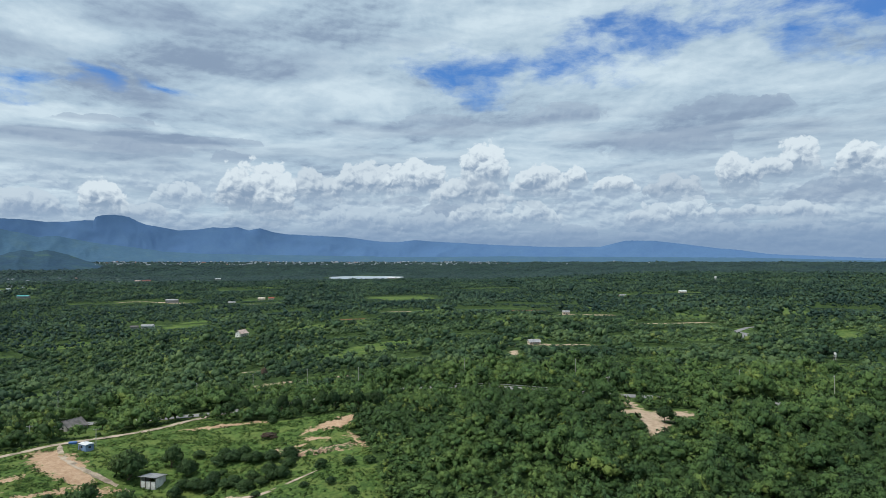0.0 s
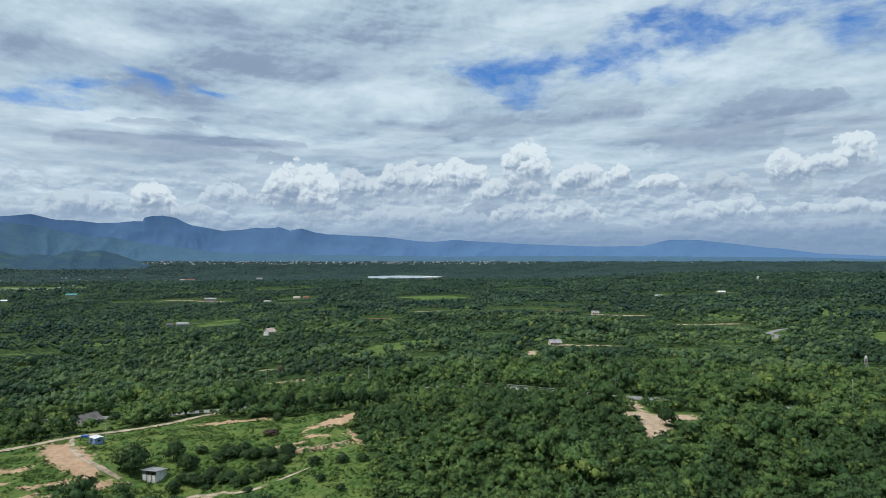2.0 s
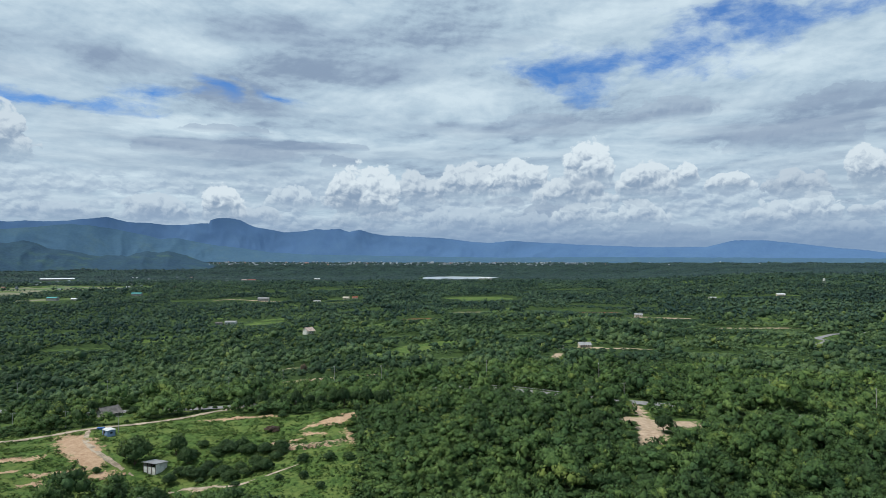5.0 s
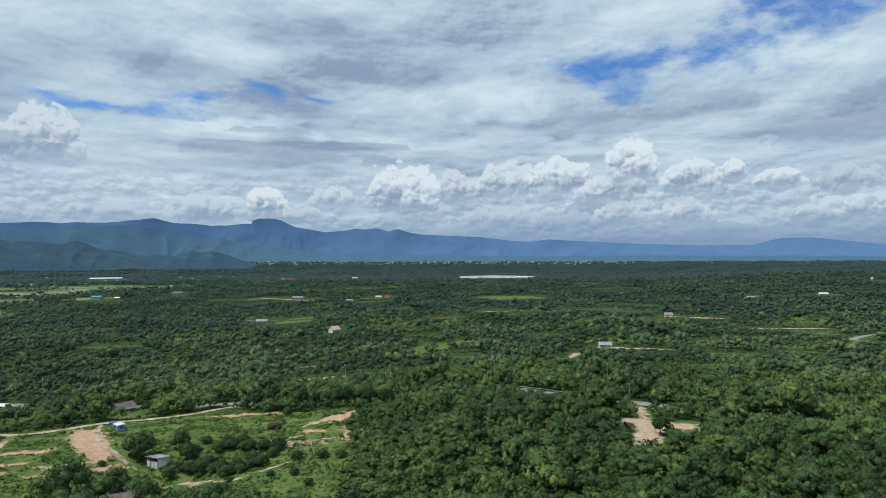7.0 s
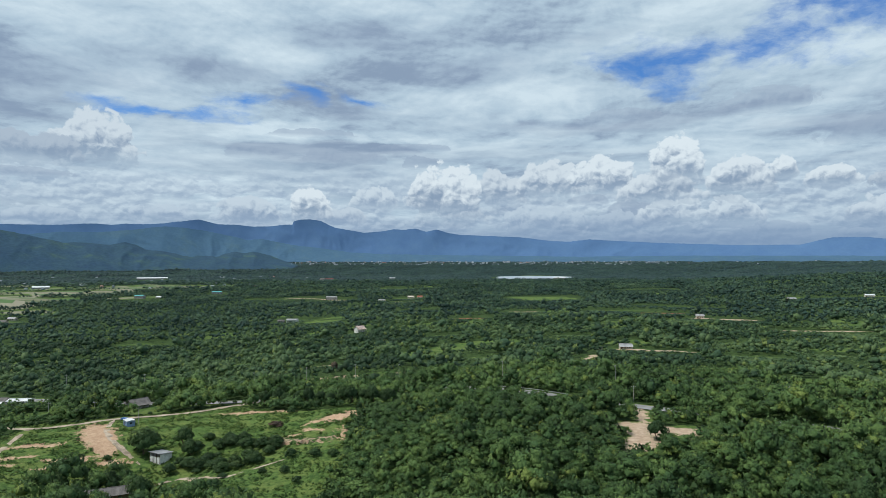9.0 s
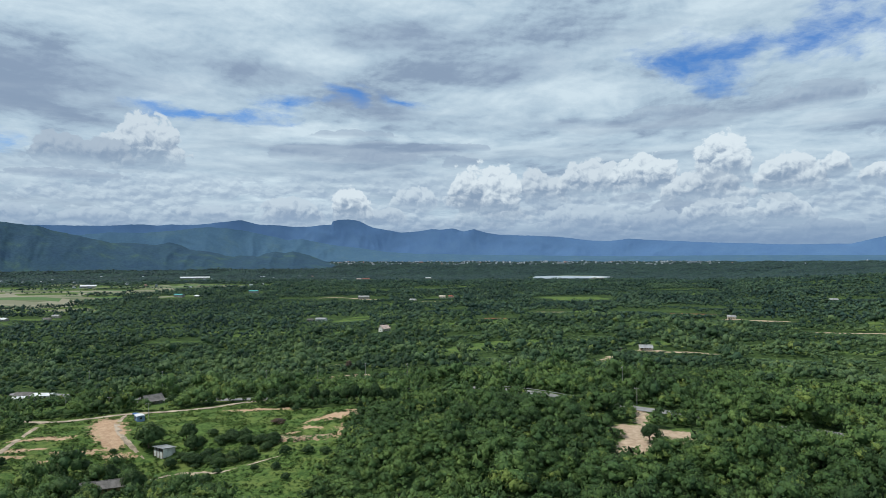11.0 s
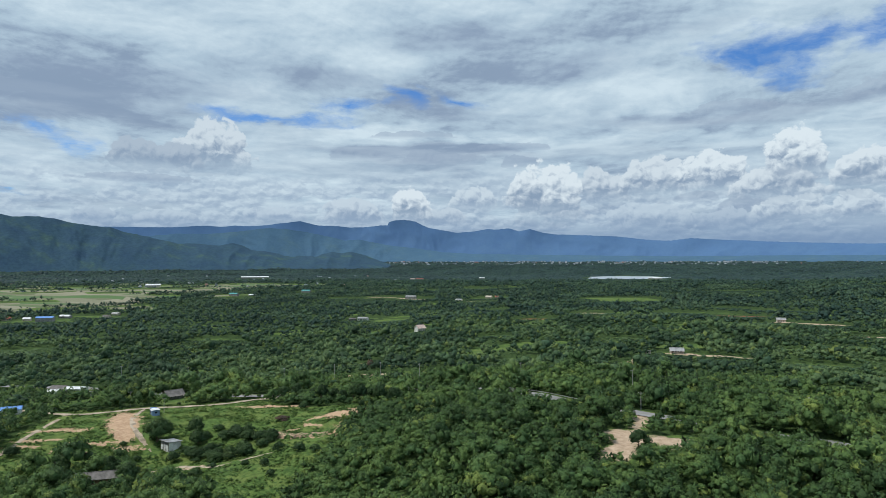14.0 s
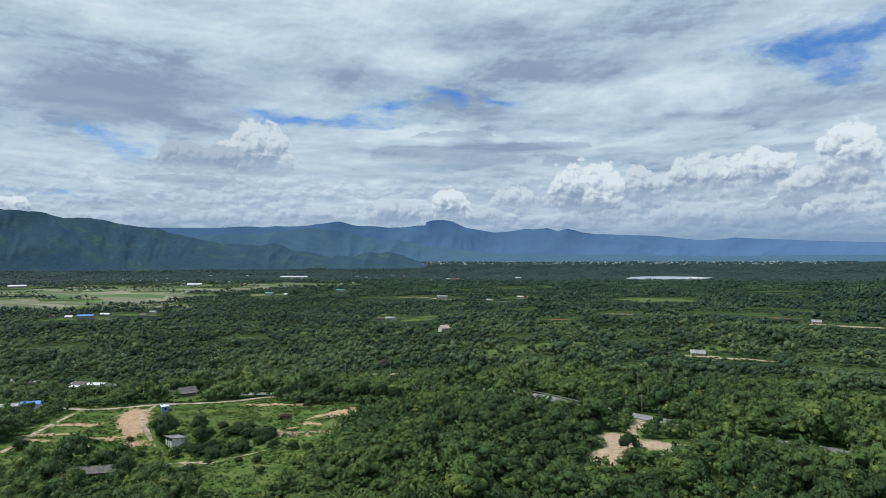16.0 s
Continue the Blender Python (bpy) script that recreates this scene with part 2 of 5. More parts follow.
# small heaps in rows low over the horizon
rows_at = w.v("ADD", w.v("MULTIPLY", dome, (0.55, 1.15, 0.0)), w.v("MULTIPLY", stir, (0.7, 0.7, 0.0)))
small, small_up = billows(rows_at, 1.0), billows(w.v("ADD", rows_at, (-0.10, 0.30, 0.0)), 1.0)
crowd = w.noise(w.v("MULTIPLY", dome, (0.10, 0.55, 1.0)), 1.0, 5.0, 0.5)
field = w.mix(w.ramp(w.m("SUBTRACT", small, small_up), -0.22, 0.26), (0.315, 0.41, 0.54), (0.60, 0.70, 0.775))
low = w.m("MULTIPLY", w.ramp(height, 9.0, 5.5), w.ramp(w.m("ADD", crowd, w.m("MULTIPLY", w.m("SUBTRACT", small, 0.6), 0.5)), 0.42, 0.54))
cover = w.mix(w.m("MULTIPLY", low, 0.75), cover, field)
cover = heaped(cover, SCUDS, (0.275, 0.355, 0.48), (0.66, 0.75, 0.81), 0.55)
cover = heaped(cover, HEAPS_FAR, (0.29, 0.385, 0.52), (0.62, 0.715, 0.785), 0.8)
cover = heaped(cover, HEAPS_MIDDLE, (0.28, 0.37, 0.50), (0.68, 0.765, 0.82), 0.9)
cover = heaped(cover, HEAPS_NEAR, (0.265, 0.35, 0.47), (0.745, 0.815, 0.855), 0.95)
# the air thickens towards the horizon
cover = w.mix(w.ramp(height, 4.4, 1.2, 0.0, 0.85), cover, (0.20, 0.30, 0.46))
cover = w.mix(1.0, cover, (0.935, 0.975, 1.005))
cover.node.blend_type = "MULTIPLY"
back = w.node("ShaderNodeBackground")
w.put(back.inputs[0], cover)
back.inputs[1].default_value = 1.0
w.put(w.node("ShaderNodeOutputWorld").inputs[0], back.outputs[0])

sun = new("sun", bpy.data.lights.new("sun", "SUN"))
sun.data.energy, sun.data.angle, sun.data.color = 3.5, radians(4), (1.0, 0.95, 0.86)
sun.matrix_world = look((0, 0, 300), (-300 * math.sin(radians(SUN_AZ)) / math.tan(radians(SUN_EL)), -300 * math.cos(radians(SUN_AZ)) / math.tan(radians(SUN_EL)), 0))

# ---- materials ----


def material(name, rough=0.8, spec=0.3):
    mat = bpy.data.materials.new(name)
    mat.use_nodes = True
    n = Net(mat.node_tree)
    b = n.node("ShaderNodeBsdfPrincipled")
    b.inputs["Roughness"].default_value = rough
    b.inputs["Specular IOR Level"].default_value = spec
    n.put(n.node("ShaderNodeOutputMaterial").inputs[0], b.outputs[0])
    return mat, n, b


def plain(name, colour, rough=0.7, spec=0.3, metal=0.0, wear=0.25, size=0.8, bump=0.0):
    """A surface with stains and grain at two scales."""
    mat, n, b = material(name, rough, spec)
    p = n.node("ShaderNodeTexCoord").outputs["Object"]
    big, fine = n.noise(p, 1 / size, 5), n.noise(p, 9 / size, 4, 0.6)
    dark = tuple(c * (1 - wear) * 0.8 for c in colour)
    f = n.m("ADD", n.m("MULTIPLY", big, 0.7), n.m("MULTIPLY", fine, 0.3))
    n.put(b.inputs["Base Color"], n.mix(n.ramp(f, 0.35, 0.62), dark, colour))
    b.inputs["Metallic"].default_value = metal
    if bump:
        k = n.node("ShaderNodeBump")
        k.inputs["Strength"].default_value, k.inputs["Distance"].default_value = 0.6, bump
        n.put(k.inputs["Height"], fine)
        n.put(b.inputs["Normal"], k.outputs[0])
    return mat


def leaves(name, dark, mid, light, yellow=(0.20, 0.25, 0.06), patch=0.40):
    """Foliage: each spray varies, and each plant has its own green (attribute 'kind' or the object's own random)."""
    mat, n, b = material(name, 0.62, 0.15)
    isle = n.node("ShaderNodeNewGeometry").outputs["Random Per Island"]
    own = n.node("ShaderNodeAttribute", attribute_name="sort").outputs["Fac"]
    obj = n.node("ShaderNodeObjectInfo").outputs["Random"]
    tree = n.m("FRACT", n.m("ADD", own, obj))
    where = n.node("ShaderNodeNewGeometry").outputs["Position"]
    stand = n.m("ADD", n.m("MULTIPLY", n.noise(where, 0.0075, 4, 0.6), 0.68), n.m("MULTIPLY", n.noise(where, 0.055, 2, 0.5), 0.32))
    f = n.m("ADD", n.m("MULTIPLY", tree, 0.58), n.m("MULTIPLY", isle, 0.42))
    f = n.m("ADD", n.m("SUBTRACT", f, 0.09 + 0.55 * (patch - 0.40)), n.m("MULTIPLY", n.ramp(stand, 0.40, 0.60), patch))
    col = n.mix(n.ramp(f, 0.2, 0.64, smooth=False), dark, mid)
    col = n.mix(n.ramp(f, 0.62, 1.02, smooth=False), col, light)
    cool = n.m("FRACT", n.m("MULTIPLY", tree, 7.31))
    col = n.mix(n.ramp(cool, 0.6, 0.9, 0.0, 0.4), col, tuple(c * k for c, k in zip(mid, (0.8, 0.95, 1.3))))
    col = n.mix(n.m("MULTIPLY", n.ramp(tree, 0.95, 0.98), 0.6), col, yellow)
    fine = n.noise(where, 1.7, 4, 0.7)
    # shade between leaves painted in: colour darkens where the relief is low
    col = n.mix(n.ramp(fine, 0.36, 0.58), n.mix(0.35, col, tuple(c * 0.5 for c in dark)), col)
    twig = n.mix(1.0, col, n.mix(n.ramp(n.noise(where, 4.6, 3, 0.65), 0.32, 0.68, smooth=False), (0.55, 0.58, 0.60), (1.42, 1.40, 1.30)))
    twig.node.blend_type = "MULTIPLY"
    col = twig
    n.put(b.inputs["Base Color"], col)
    glow = n.node("ShaderNodeBsdfTranslucent")
    n.put(glow.inputs[0], col)
    both = n.node("ShaderNodeMixShader")
    both.inputs[0].default_value = 0.18
    n.put(both.inputs[1], b.outputs[0])
    n.put(both.inputs[2], glow.outputs[0])
    for o in n.t.nodes:
        if o.type == "OUTPUT_MATERIAL":
            n.put(o.inputs[0], both.outputs[0])
    # each lobe of a crown shades as one rounded mass, roughened by its leaves
    lobe = n.node("ShaderNodeVectorTransform", vector_type="NORMAL", convert_from="OBJECT", convert_to="WORLD")
    n.put(lobe.inputs[0], n.node("ShaderNodeAttribute", attribute_name="puff").outputs["Vector"])
    k = n.node("ShaderNodeBump")
    k.inputs["Strength"].default_value, k.inputs["Distance"].default_value = 0.8, 0.35
    n.put(k.inputs["Height"], fine)
    n.put(k.inputs["Normal"], n.v("NORMALIZE", lobe.outputs[0]))
    n.put(b.inputs["Normal"], k.outputs[0])
    return mat


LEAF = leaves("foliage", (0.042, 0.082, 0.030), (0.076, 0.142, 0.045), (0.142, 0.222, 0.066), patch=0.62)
# hillside, far and distant copies: haze painted in as bluer greens
LEAF_MID = leaves("hazed_hillside_foliage", (0.030, 0.062, 0.033), (0.060, 0.114, 0.052), (0.130, 0.200, 0.084), patch=1.05)
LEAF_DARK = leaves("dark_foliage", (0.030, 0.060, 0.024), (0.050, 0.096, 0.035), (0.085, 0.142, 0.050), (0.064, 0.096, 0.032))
LEAF_FAR = leaves("hazed_far_foliage", (0.026, 0.058, 0.046), (0.043, 0.088, 0.062), (0.090, 0.152, 0.086), (0.090, 0.135, 0.068), patch=1.10)
LEAF_DISTANT = leaves("hazed_distant_foliage", (0.021, 0.045, 0.050), (0.029, 0.060, 0.060), (0.046, 0.084, 0.072), (0.048, 0.078, 0.062), patch=0.80)
BARK = plain("bark", (0.16, 0.12, 0.09), 0.9, 0.1, wear=0.5, size=0.5, bump=0.02)
ASPHALT = plain("asphalt", (0.26, 0.26, 0.265), 0.85, 0.2, wear=0.2, size=6)
GRAVEL = plain("pale_gravel", (0.44, 0.365, 0.285), 0.95, 0.1, wear=0.45, size=4, bump=0.03)

# ---- the lie of the land ----
CX, CY = 70.0, 20.0


def smooth(t):
    t = np.clip(t, 0, 1)
    return t * t * (3 - 2 * t)


def wave(x, y, size, seed):
    """Smooth swells of about the given length, from -1 to 1."""
    g = np.random.default_rng(seed)
    s = 0.0
    for i in range(5):
        a, k, ph = g.uniform(0, 6.3), 6.283 / size * g.uniform(0.6, 1.7), g.uniform(0, 6.3, 2)
        s = s + np.sin((x * math.cos(a) + y * math.sin(a)) * k + ph[0] + 0.6 * np.sin((y * math.cos(a) - x * math.sin(a)) * k * 0.7 + ph[1]))
    return s / 3.2


def ground_height(x, y):
    x, y = np.asarray(x, float), np.asarray(y, float)
    r = np.hypot(x - CX, y - CY)
    a = np.degrees(np.arctan2(x - CX, y - CY))
    side = np.where(np.abs(a) > 90, 60 - np.abs(a) * 0.3, a)
    z = -2.5 + 12.0 * smooth((side + 40) / 40)
    z = z - 9.0 * np.exp(-(((x + 100) / 40) ** 2 + ((y - 228) / 32) ** 2))
    z = z - 10 * smooth((r - 430) / 250) * smooth((-17 - side) / 12)
    z = z - 4.5 * smooth((r - 320) / 170)
    left_, right_ = smooth((-17 - side) / 14), smooth((side - 2) / 18)
    z = z + left_ * 9 * smooth((r - 650) / 1300) + right_ * 0.0118 * np.maximum(0, np.minimum(r, 2600) - 650)
    z = z - (1 - left_) * (1 - right_) * (3.0 * smooth((r - 800) / 600) + 8.0 * smooth((r - 1500) / 1500))
    z = z + (70 - z) * 0.97 * smooth((r - 3500) / 850)
    z = z - 8 * smooth((252 - r) / 62) * smooth((side + 34) / 14)
    z = z + (5.0 - z) * (1 - smooth(r / 128))
    z = z + wave(x, y, 90, 3) * 0.8 * smooth((r - 330) / 150) + wave(x, y, 420, 5) * 3.0 * smooth((r - 700) / 600)
    z = z - 5.0 * np.exp(-(off_line([(172, 290), (135, 248), (108, 196)], x, y) / 13) ** 2)
    z = z + (-6.6 - z) * np.clip(2.6 - 2 * np.hypot((x + 385) / 230, (y - 3277) / 380), 0, 1)
    z = z + 2.2 * np.exp(-(((x + 45) / 22) ** 2 + ((y - 300) / 16) ** 2))
    return z


def mesh_object(name, verts, tris, mat, parent=None, sort=None, smooth_faces=False, puff=None):
    """One mesh from arrays of places and triangles (or quads)."""
    verts, tris = np.asarray(verts, np.float32), np.asarray(tris, np.int32)
    me = bpy.data.meshes.new(name)
    n = tris.shape[1]
    me.vertices.add(len(verts))
    me.vertices.foreach_set("co", verts.ravel())
    me.loops.add(tris.size)
    me.loops.foreach_set("vertex_index", tris.ravel())
    me.polygons.add(len(tris))
    me.polygons.foreach_set("loop_start", np.arange(0, tris.size, n, dtype=np.int32))
    me.polygons.foreach_set("use_smooth", np.full(len(tris), smooth_faces))
    if sort is not None:
        at = me.attributes.new("sort", "FLOAT", "POINT")
        at.data.foreach_set("value", np.asarray(sort, np.float32))
    if puff is not None:
        at = me.attributes.new("puff", "FLOAT_VECTOR", "POINT")
        at.data.foreach_set("vector", np.asarray(puff, np.float32).ravel())
    me.update(calc_edges=True)
    if mat:
        me.materials.append(mat)
    ob = new(name, me)
    ob.parent = parent
    return ob


def inside(poly, x, y):
    x, y = np.asarray(x, float), np.asarray(y, float)
    hit = np.zeros(x.shape, bool)
    for (ax, ay), (bx, by) in zip(poly, poly[1:] + poly[:1]):
        cross = (ay > y) != (by > y)
        hit ^= cross & (x < (bx - ax) * (y - ay) / (by - ay + 1e-9) + ax)
    return hit


def off_line(line, x, y):
    """Distance from a broken line."""
    x, y = np.asarray(x, float), np.asarray(y, float)
    d = np.full(x.shape, 1e9)
    for (ax, ay), (bx, by) in zip(line, line[1:]):
        t = np.clip(((x - ax) * (bx - ax) + (y - ay) * (by - ay)) / ((bx - ax) ** 2 + (by - ay) ** 2), 0, 1)
        d = np.minimum(d, np.hypot(x - ax - t * (bx - ax), y - ay - t * (by - ay)))
    return d


def in_ellipses(rows, x, y, grow=1.0):
    hit = np.zeros(np.shape(x), bool)
    for ex, ey, rx, ry, turn in rows:
        c, s = math.cos(radians(turn)), math.sin(radians(turn))
        u, v = (x - ex) * c + (y - ey) * s, (y - ey) * c - (x - ex) * s
        hit |= (u / rx) ** 2 + (v / ry) ** 2 < grow
    return hit


HIGHWAY = [(-430, 300), (-340, 304), (-249, 316), (-210, 318), (-160, 322), (-106, 333), (-40, 356), (0, 357), (32, 346), (53, 333), (71, 328), (88, 321), (103, 317), (120, 311), (135, 305), (163, 302), (183, 291), (240, 270), (320, 240)]
TRACK = [(-222, 252), (-188, 254), (-173, 267), (-163, 281), (-134, 302), (-122, 318), (-108, 330)]
LANE = [(-163, 280), (-152, 263), (-140, 254), (-131, 249), (-121, 244), (-114, 241)]
SIDE_LANE = [(-188, 254), (-165, 218), (-145, 191), (-130, 172)]
FOOTPATH = [(-104, 218), (-96, 225), (-90, 232), (-83, 232), (-72, 229), (-62, 227), (-52, 234), (-45, 240)]
BEND = [(270, 585), (290, 620), (300, 640), (298, 655), (312, 672), (330, 690), (360, 702)]
MEADOW = [(-10, 193), (-16, 212), (-18, 219), (-23, 236), (-26, 252), (-31, 264), (-38, 280), (-41, 290), (-41, 306), (-50, 310), (-78, 306), (-106, 314), (-121, 319), (-145, 302), (-166, 286), (-196, 258),
          (-182, 232), (-168, 210), (-144, 182), (-128, 170), (-112, 176), (-106, 184), (-116, 198), (-116, 210), (-108, 218), (-96, 216), (-84, 210), (-66, 203), (-38, 196)]
# middle, half-axes and turn of the clearings in the woods
CLEARINGS = [(87, 266, 6, 16, 0), (98, 279, 12, 10, -10), (105, 284, 8, 8, 0), (86, 284, 9, 10, 0), (88, 308, 4, 16, 5), (-104, 403, 24, 11, 10), (-60, 424, 16, 5, 10), (-25, 498, 14, 5, 0), (42, 338, 17, 7, -32), (304, 655, 9, 17, 0),
             (84, 557, 15, 9, 0), (56, 500, 6, 24, -8), (108, 551, 26, 6, 5), (-219, 714, 14, 10, 0), (-400, 888, 27, 11, 15), (-341, 864, 27, 14, 10),
             (-79, 1285, 69, 47, 0), (168, 862, 20, 9, 0), (206, 850, 26, 8, 0), (264, 731, 44, 6, 3), (272, 446, 10, 7, 0), (-95, 640, 18, 5, 5),
             (-171, 308, 15, 11, 10), (-161, 299, 11, 7, 20), (-214, 279, 11, 8, 50), (-82, 190, 9, 5, 30), (-252, 301, 19, 9, 12), (-217, 238, 17, 11, 50), (-88, 195, 11, 6, 30), (-97, 186, 6, 5, 0), (-82, 208, 3, 3, 0),
             (-341, 1218, 35, 10, 0), (-540, 1310, 52, 12, 0), (-61, 930, 29, 6, 0), (125, 942, 34, 7, 5), (-618, 1313, 47, 11, 0), (74, 966, 52, 8, 0), (154, 1067, 64, 9, 5),
             (-241, 990, 32, 6, 0), (-115, 832, 26, 6, 0), (431, 1291, 72, 9, 0), (-542, 1868, 87, 17, 0), (104, 1722, 92, 14, 0), (560, 900, 40, 7, 0), (-139, 472, 12, 4, 10), (30, 640, 20, 4, 0),
             (175, 540, 22, 4, -5), (140, 465, 12, 3, 10), (230, 560, 16, 4, 10), (-440, 620, 30, 6, 30), (-560, 470, 26, 5, 40),
             (-844, 669, 47, 20, 40), (-826, 757, 43, 25, 30), (-711, 1281, 21, 9, 0), (-656, 1646, 23, 10, 0), (-667, 1286, 15, 8, 0), (-406, 1267, 14, 8, 0), (482, 1297, 14, 8, 0), (354, 1267, 13, 8, 0), (-942, 1472, 22, 16, 10), (-977, 1236, 40, 16, 5), (-371, 1350, 40, 14, 0), (-2041, 2543, 90, 90, 40), (-1671, 1611, 60, 50, 48), (-2052, 1237, 70, 60, 60), (-1245, 2725, 60, 70, 20), (-1010, 2950, 30, 60, 10), (-215, 2960, 45, 60, 0)]


def open_land(x, y):
    """Where no wood stands."""
    o = inside(MEADOW, x, y) | in_ellipses(CLEARINGS, x, y)
    o |= off_line(HIGHWAY, x, y) < 6.5
    o |= (off_line(TRACK, x, y) < 4) | (off_line(SIDE_LANE, x, y) < 4) | (off_line(BEND, x, y) < 7)
    return o | plain_fields(x, y) | in_lake(x, y)


def scrub(x, y):
    """Where the woods thin out to scrub and grass, 0 to 1."""
    r = np.hypot(x - CX, y - CY)
    s = 0.7 * wave(x, y, 150, 81) + 0.5 * wave(0.5 * x, y, 60, 82)
    return smooth((s - 0.36) / 0.4) * smooth((r - 280) / 150) * smooth((2900 - r) / 400)


def in_lake(x, y):
    return in_ellipses([(-385, 3277, 205, 350, 0)], x, y)


def plain_fields(x, y):
    """The farmed plain at the foot of the hills."""
    r = np.hypot(x - CX, y - CY)
    a = np.degrees(np.arctan2(x - CX, y - CY))
    edge = -47 + 8 * smooth((r - 1500) / 1000) + wave(x, y, 500, 8) * 2.0
    strip = in_ellipses([(-1354, 1786, 230, 150, 40.6), (-1113, 1171, 200, 60, 48)], x, y)
    return strip | (a < edge) & (a > -75) & (r > 1330 + wave(x, y, 300, 9) * 60) & (r < 2700) & (wave(0.30 * (0.57 * x + 0.82 * y), 0.82 * x - 0.57 * y, 190, 12) > -0.85 + 1.05 * smooth((r - 1750) / 700))


front = np.arange(-68, 46.01, 0.4)
angles = np.radians(np.concatenate([front, np.arange(50, 290, 5.0)]))
radii = np.concatenate([[0.05, 12, 40, 80, 110], np.arange(130, 430, 2.6), np.arange(432, 1000, 9.0), 1000 * 1.027 ** np.arange(0, 60)])
radii = np.append(radii[radii < 4870], 4900)
gr, ga = np.meshgrid(radii, angles, indexing="ij")
gx, gy = CX + gr * np.sin(ga), CY + gr * np.cos(ga)
gz = ground_height(gx, gy)
meadow_ = inside(MEADOW, gx, gy)
gz = gz + meadow_ * (wave(gx, gy, 14, 21) * 0.25 + wave(gx, gy, 6, 22) * 0.1)
nr, na = gr.shape
i, j = np.meshgrid(np.arange(nr - 1), np.arange(na), indexing="ij")
k = (j + 1) % na
quads = np.stack([i * na + j, i * na + k, (i + 1) * na + k, (i + 1) * na + j], -1).reshape(-1, 4)
openness_haze = np.maximum(np.where(open_land(gx, gy), 1.0, 0.0), 0.8 * scrub(gx, gy))
rough_land = in_ellipses(CLEARINGS, gx, gy) & (gr > 330) & ~in_ellipses([(-341, 864, 27, 14, 10), (-79, 1285, 69, 47, 0)], gx, gy)
# falls below zero past 2450 m, to mark land that gets painted haze
openness_haze = np.where(rough_land, np.minimum(openness_haze, 0.58), openness_haze) - smooth((gr - 2450) / 400) + np.where(plain_fields(gx, gy), 1.0 + smooth((gr - 2450) / 400), 0.0)

mat, n, b = material("earth_and_grass", 0.95, 0.1)
where = n.node("ShaderNodeNewGeometry").outputs["Position"]
flat = n.v("MULTIPLY", where, (1, 1, 0))
jag = n.v("SUBTRACT", n.noise(where, 0.2, 7, 0.72, True), (0.5, 0.5, 0.5))
frayed = n.v("ADD", flat, n.v("MULTIPLY", jag, (20, 20, 0)))
opened_haze = n.node("ShaderNodeAttribute", attribute_name="sort").outputs["Fac"]
tuft, blade, sward = n.noise(where, 0.42, 7, 0.74), n.noise(where, 3.0, 3, 0.6), n.noise(where, 0.09, 6, 0.66)
grass = n.mix(n.ramp(tuft, 0.40, 0.60), (0.040, 0.082, 0.022), (0.108, 0.178, 0.046))
grass = n.mix(n.m("MULTIPLY", n.ramp(sward, 0.45, 0.58), n.ramp(tuft, 0.36, 0.56, 0.35, 1.0)), grass, (0.140, 0.188, 0.052))
grass = n.mix(n.m("MULTIPLY", blade, 0.3), grass, (0.06, 0.10, 0.03))
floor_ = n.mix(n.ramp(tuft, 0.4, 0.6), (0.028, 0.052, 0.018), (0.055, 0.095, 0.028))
earth = n.mix(n.ramp(tuft, 0.3, 0.7), (0.34, 0.21, 0.13), (0.52, 0.37, 0.25))
earth = n.mix(n.m("MULTIPLY", n.ramp(blade, 0.5, 0.7), 0.5), earth, (0.58, 0.47, 0.36))
SOIL = [(-50, 260, 12, 1.6, 0), (-58, 269, 3, 1.5, 0), (-150, 256, 20, 7, -40), (-137, 246, 8, 5, -40), (-167, 230, 9, 2.6, 52), (-158, 237, 5, 2.2, 52), (-136, 233, 6, 1.8, 50), (-143, 226, 4, 1.8, 50), (-136, 218, 6, 1.7, 50),
        (-125, 237, 6, 2.2, 40), (-154, 209, 7, 1.6, 52), (-158, 218, 9, 1.6, 52), (-47, 291, 8, 4, 10), (-41, 297, 5, 4, 0), (-55, 286, 6, 2, 30), (-35, 270, 1.3, 11, 25), (-52, 275, 5, 2, 0), (-100, 305, 18, 2.2, 12)]
SANDY = [(98, 279, 9, 8, -10), (104, 283, 6, 5, 0), (87, 265, 5, 14, 0), (85, 284, 7, 8, 0), (88, 306, 2.2, 16, 5), (-79, 230.5, 5.5, 1.8, 0), (-103, 399, 13, 5, 10), (-104, 409, 16, 3, 10), (-60, 424, 10, 2, 10), (56, 500, 3, 18, -8), (84, 555, 11, 4, 0),
         (108, 550, 22, 3, 5), (168, 860, 11, 5, 0), (206, 848, 22, 6, 0), (264, 731, 40, 4, 3), (-340, 1214, 29, 5, 0), (-540, 1308, 42, 6, 0), (-61, 930, 23, 3, 0), (-618, 1313, 35, 5, 0), (-139, 472, 9, 2, 10)]
RED = [(125, 942, 29, 5, 5), (-115, 832, 18, 4, 0)]
bare = n.ramp(n.m("ADD", n.nearest(frayed, SOIL), n.m("MULTIPLY", n.m("SUBTRACT", tuft, 0.5), 1.6)), 1.3, 0.9)
sandy = n.ramp(n.m("ADD", n.nearest(frayed, SANDY), n.m("MULTIPLY", n.m("SUBTRACT", tuft, 0.5), 0.9)), 1.25, 0.9)
plots = n.node("ShaderNodeTexVoronoi")
plots.inputs["Scale"].default_value = 0.011
turned = n.node("ShaderNodeMapping")
turned.inputs[2].default_value, turned.inputs[3].default_value = (0, 0, radians(-55)), (0.6, 2.2, 0)
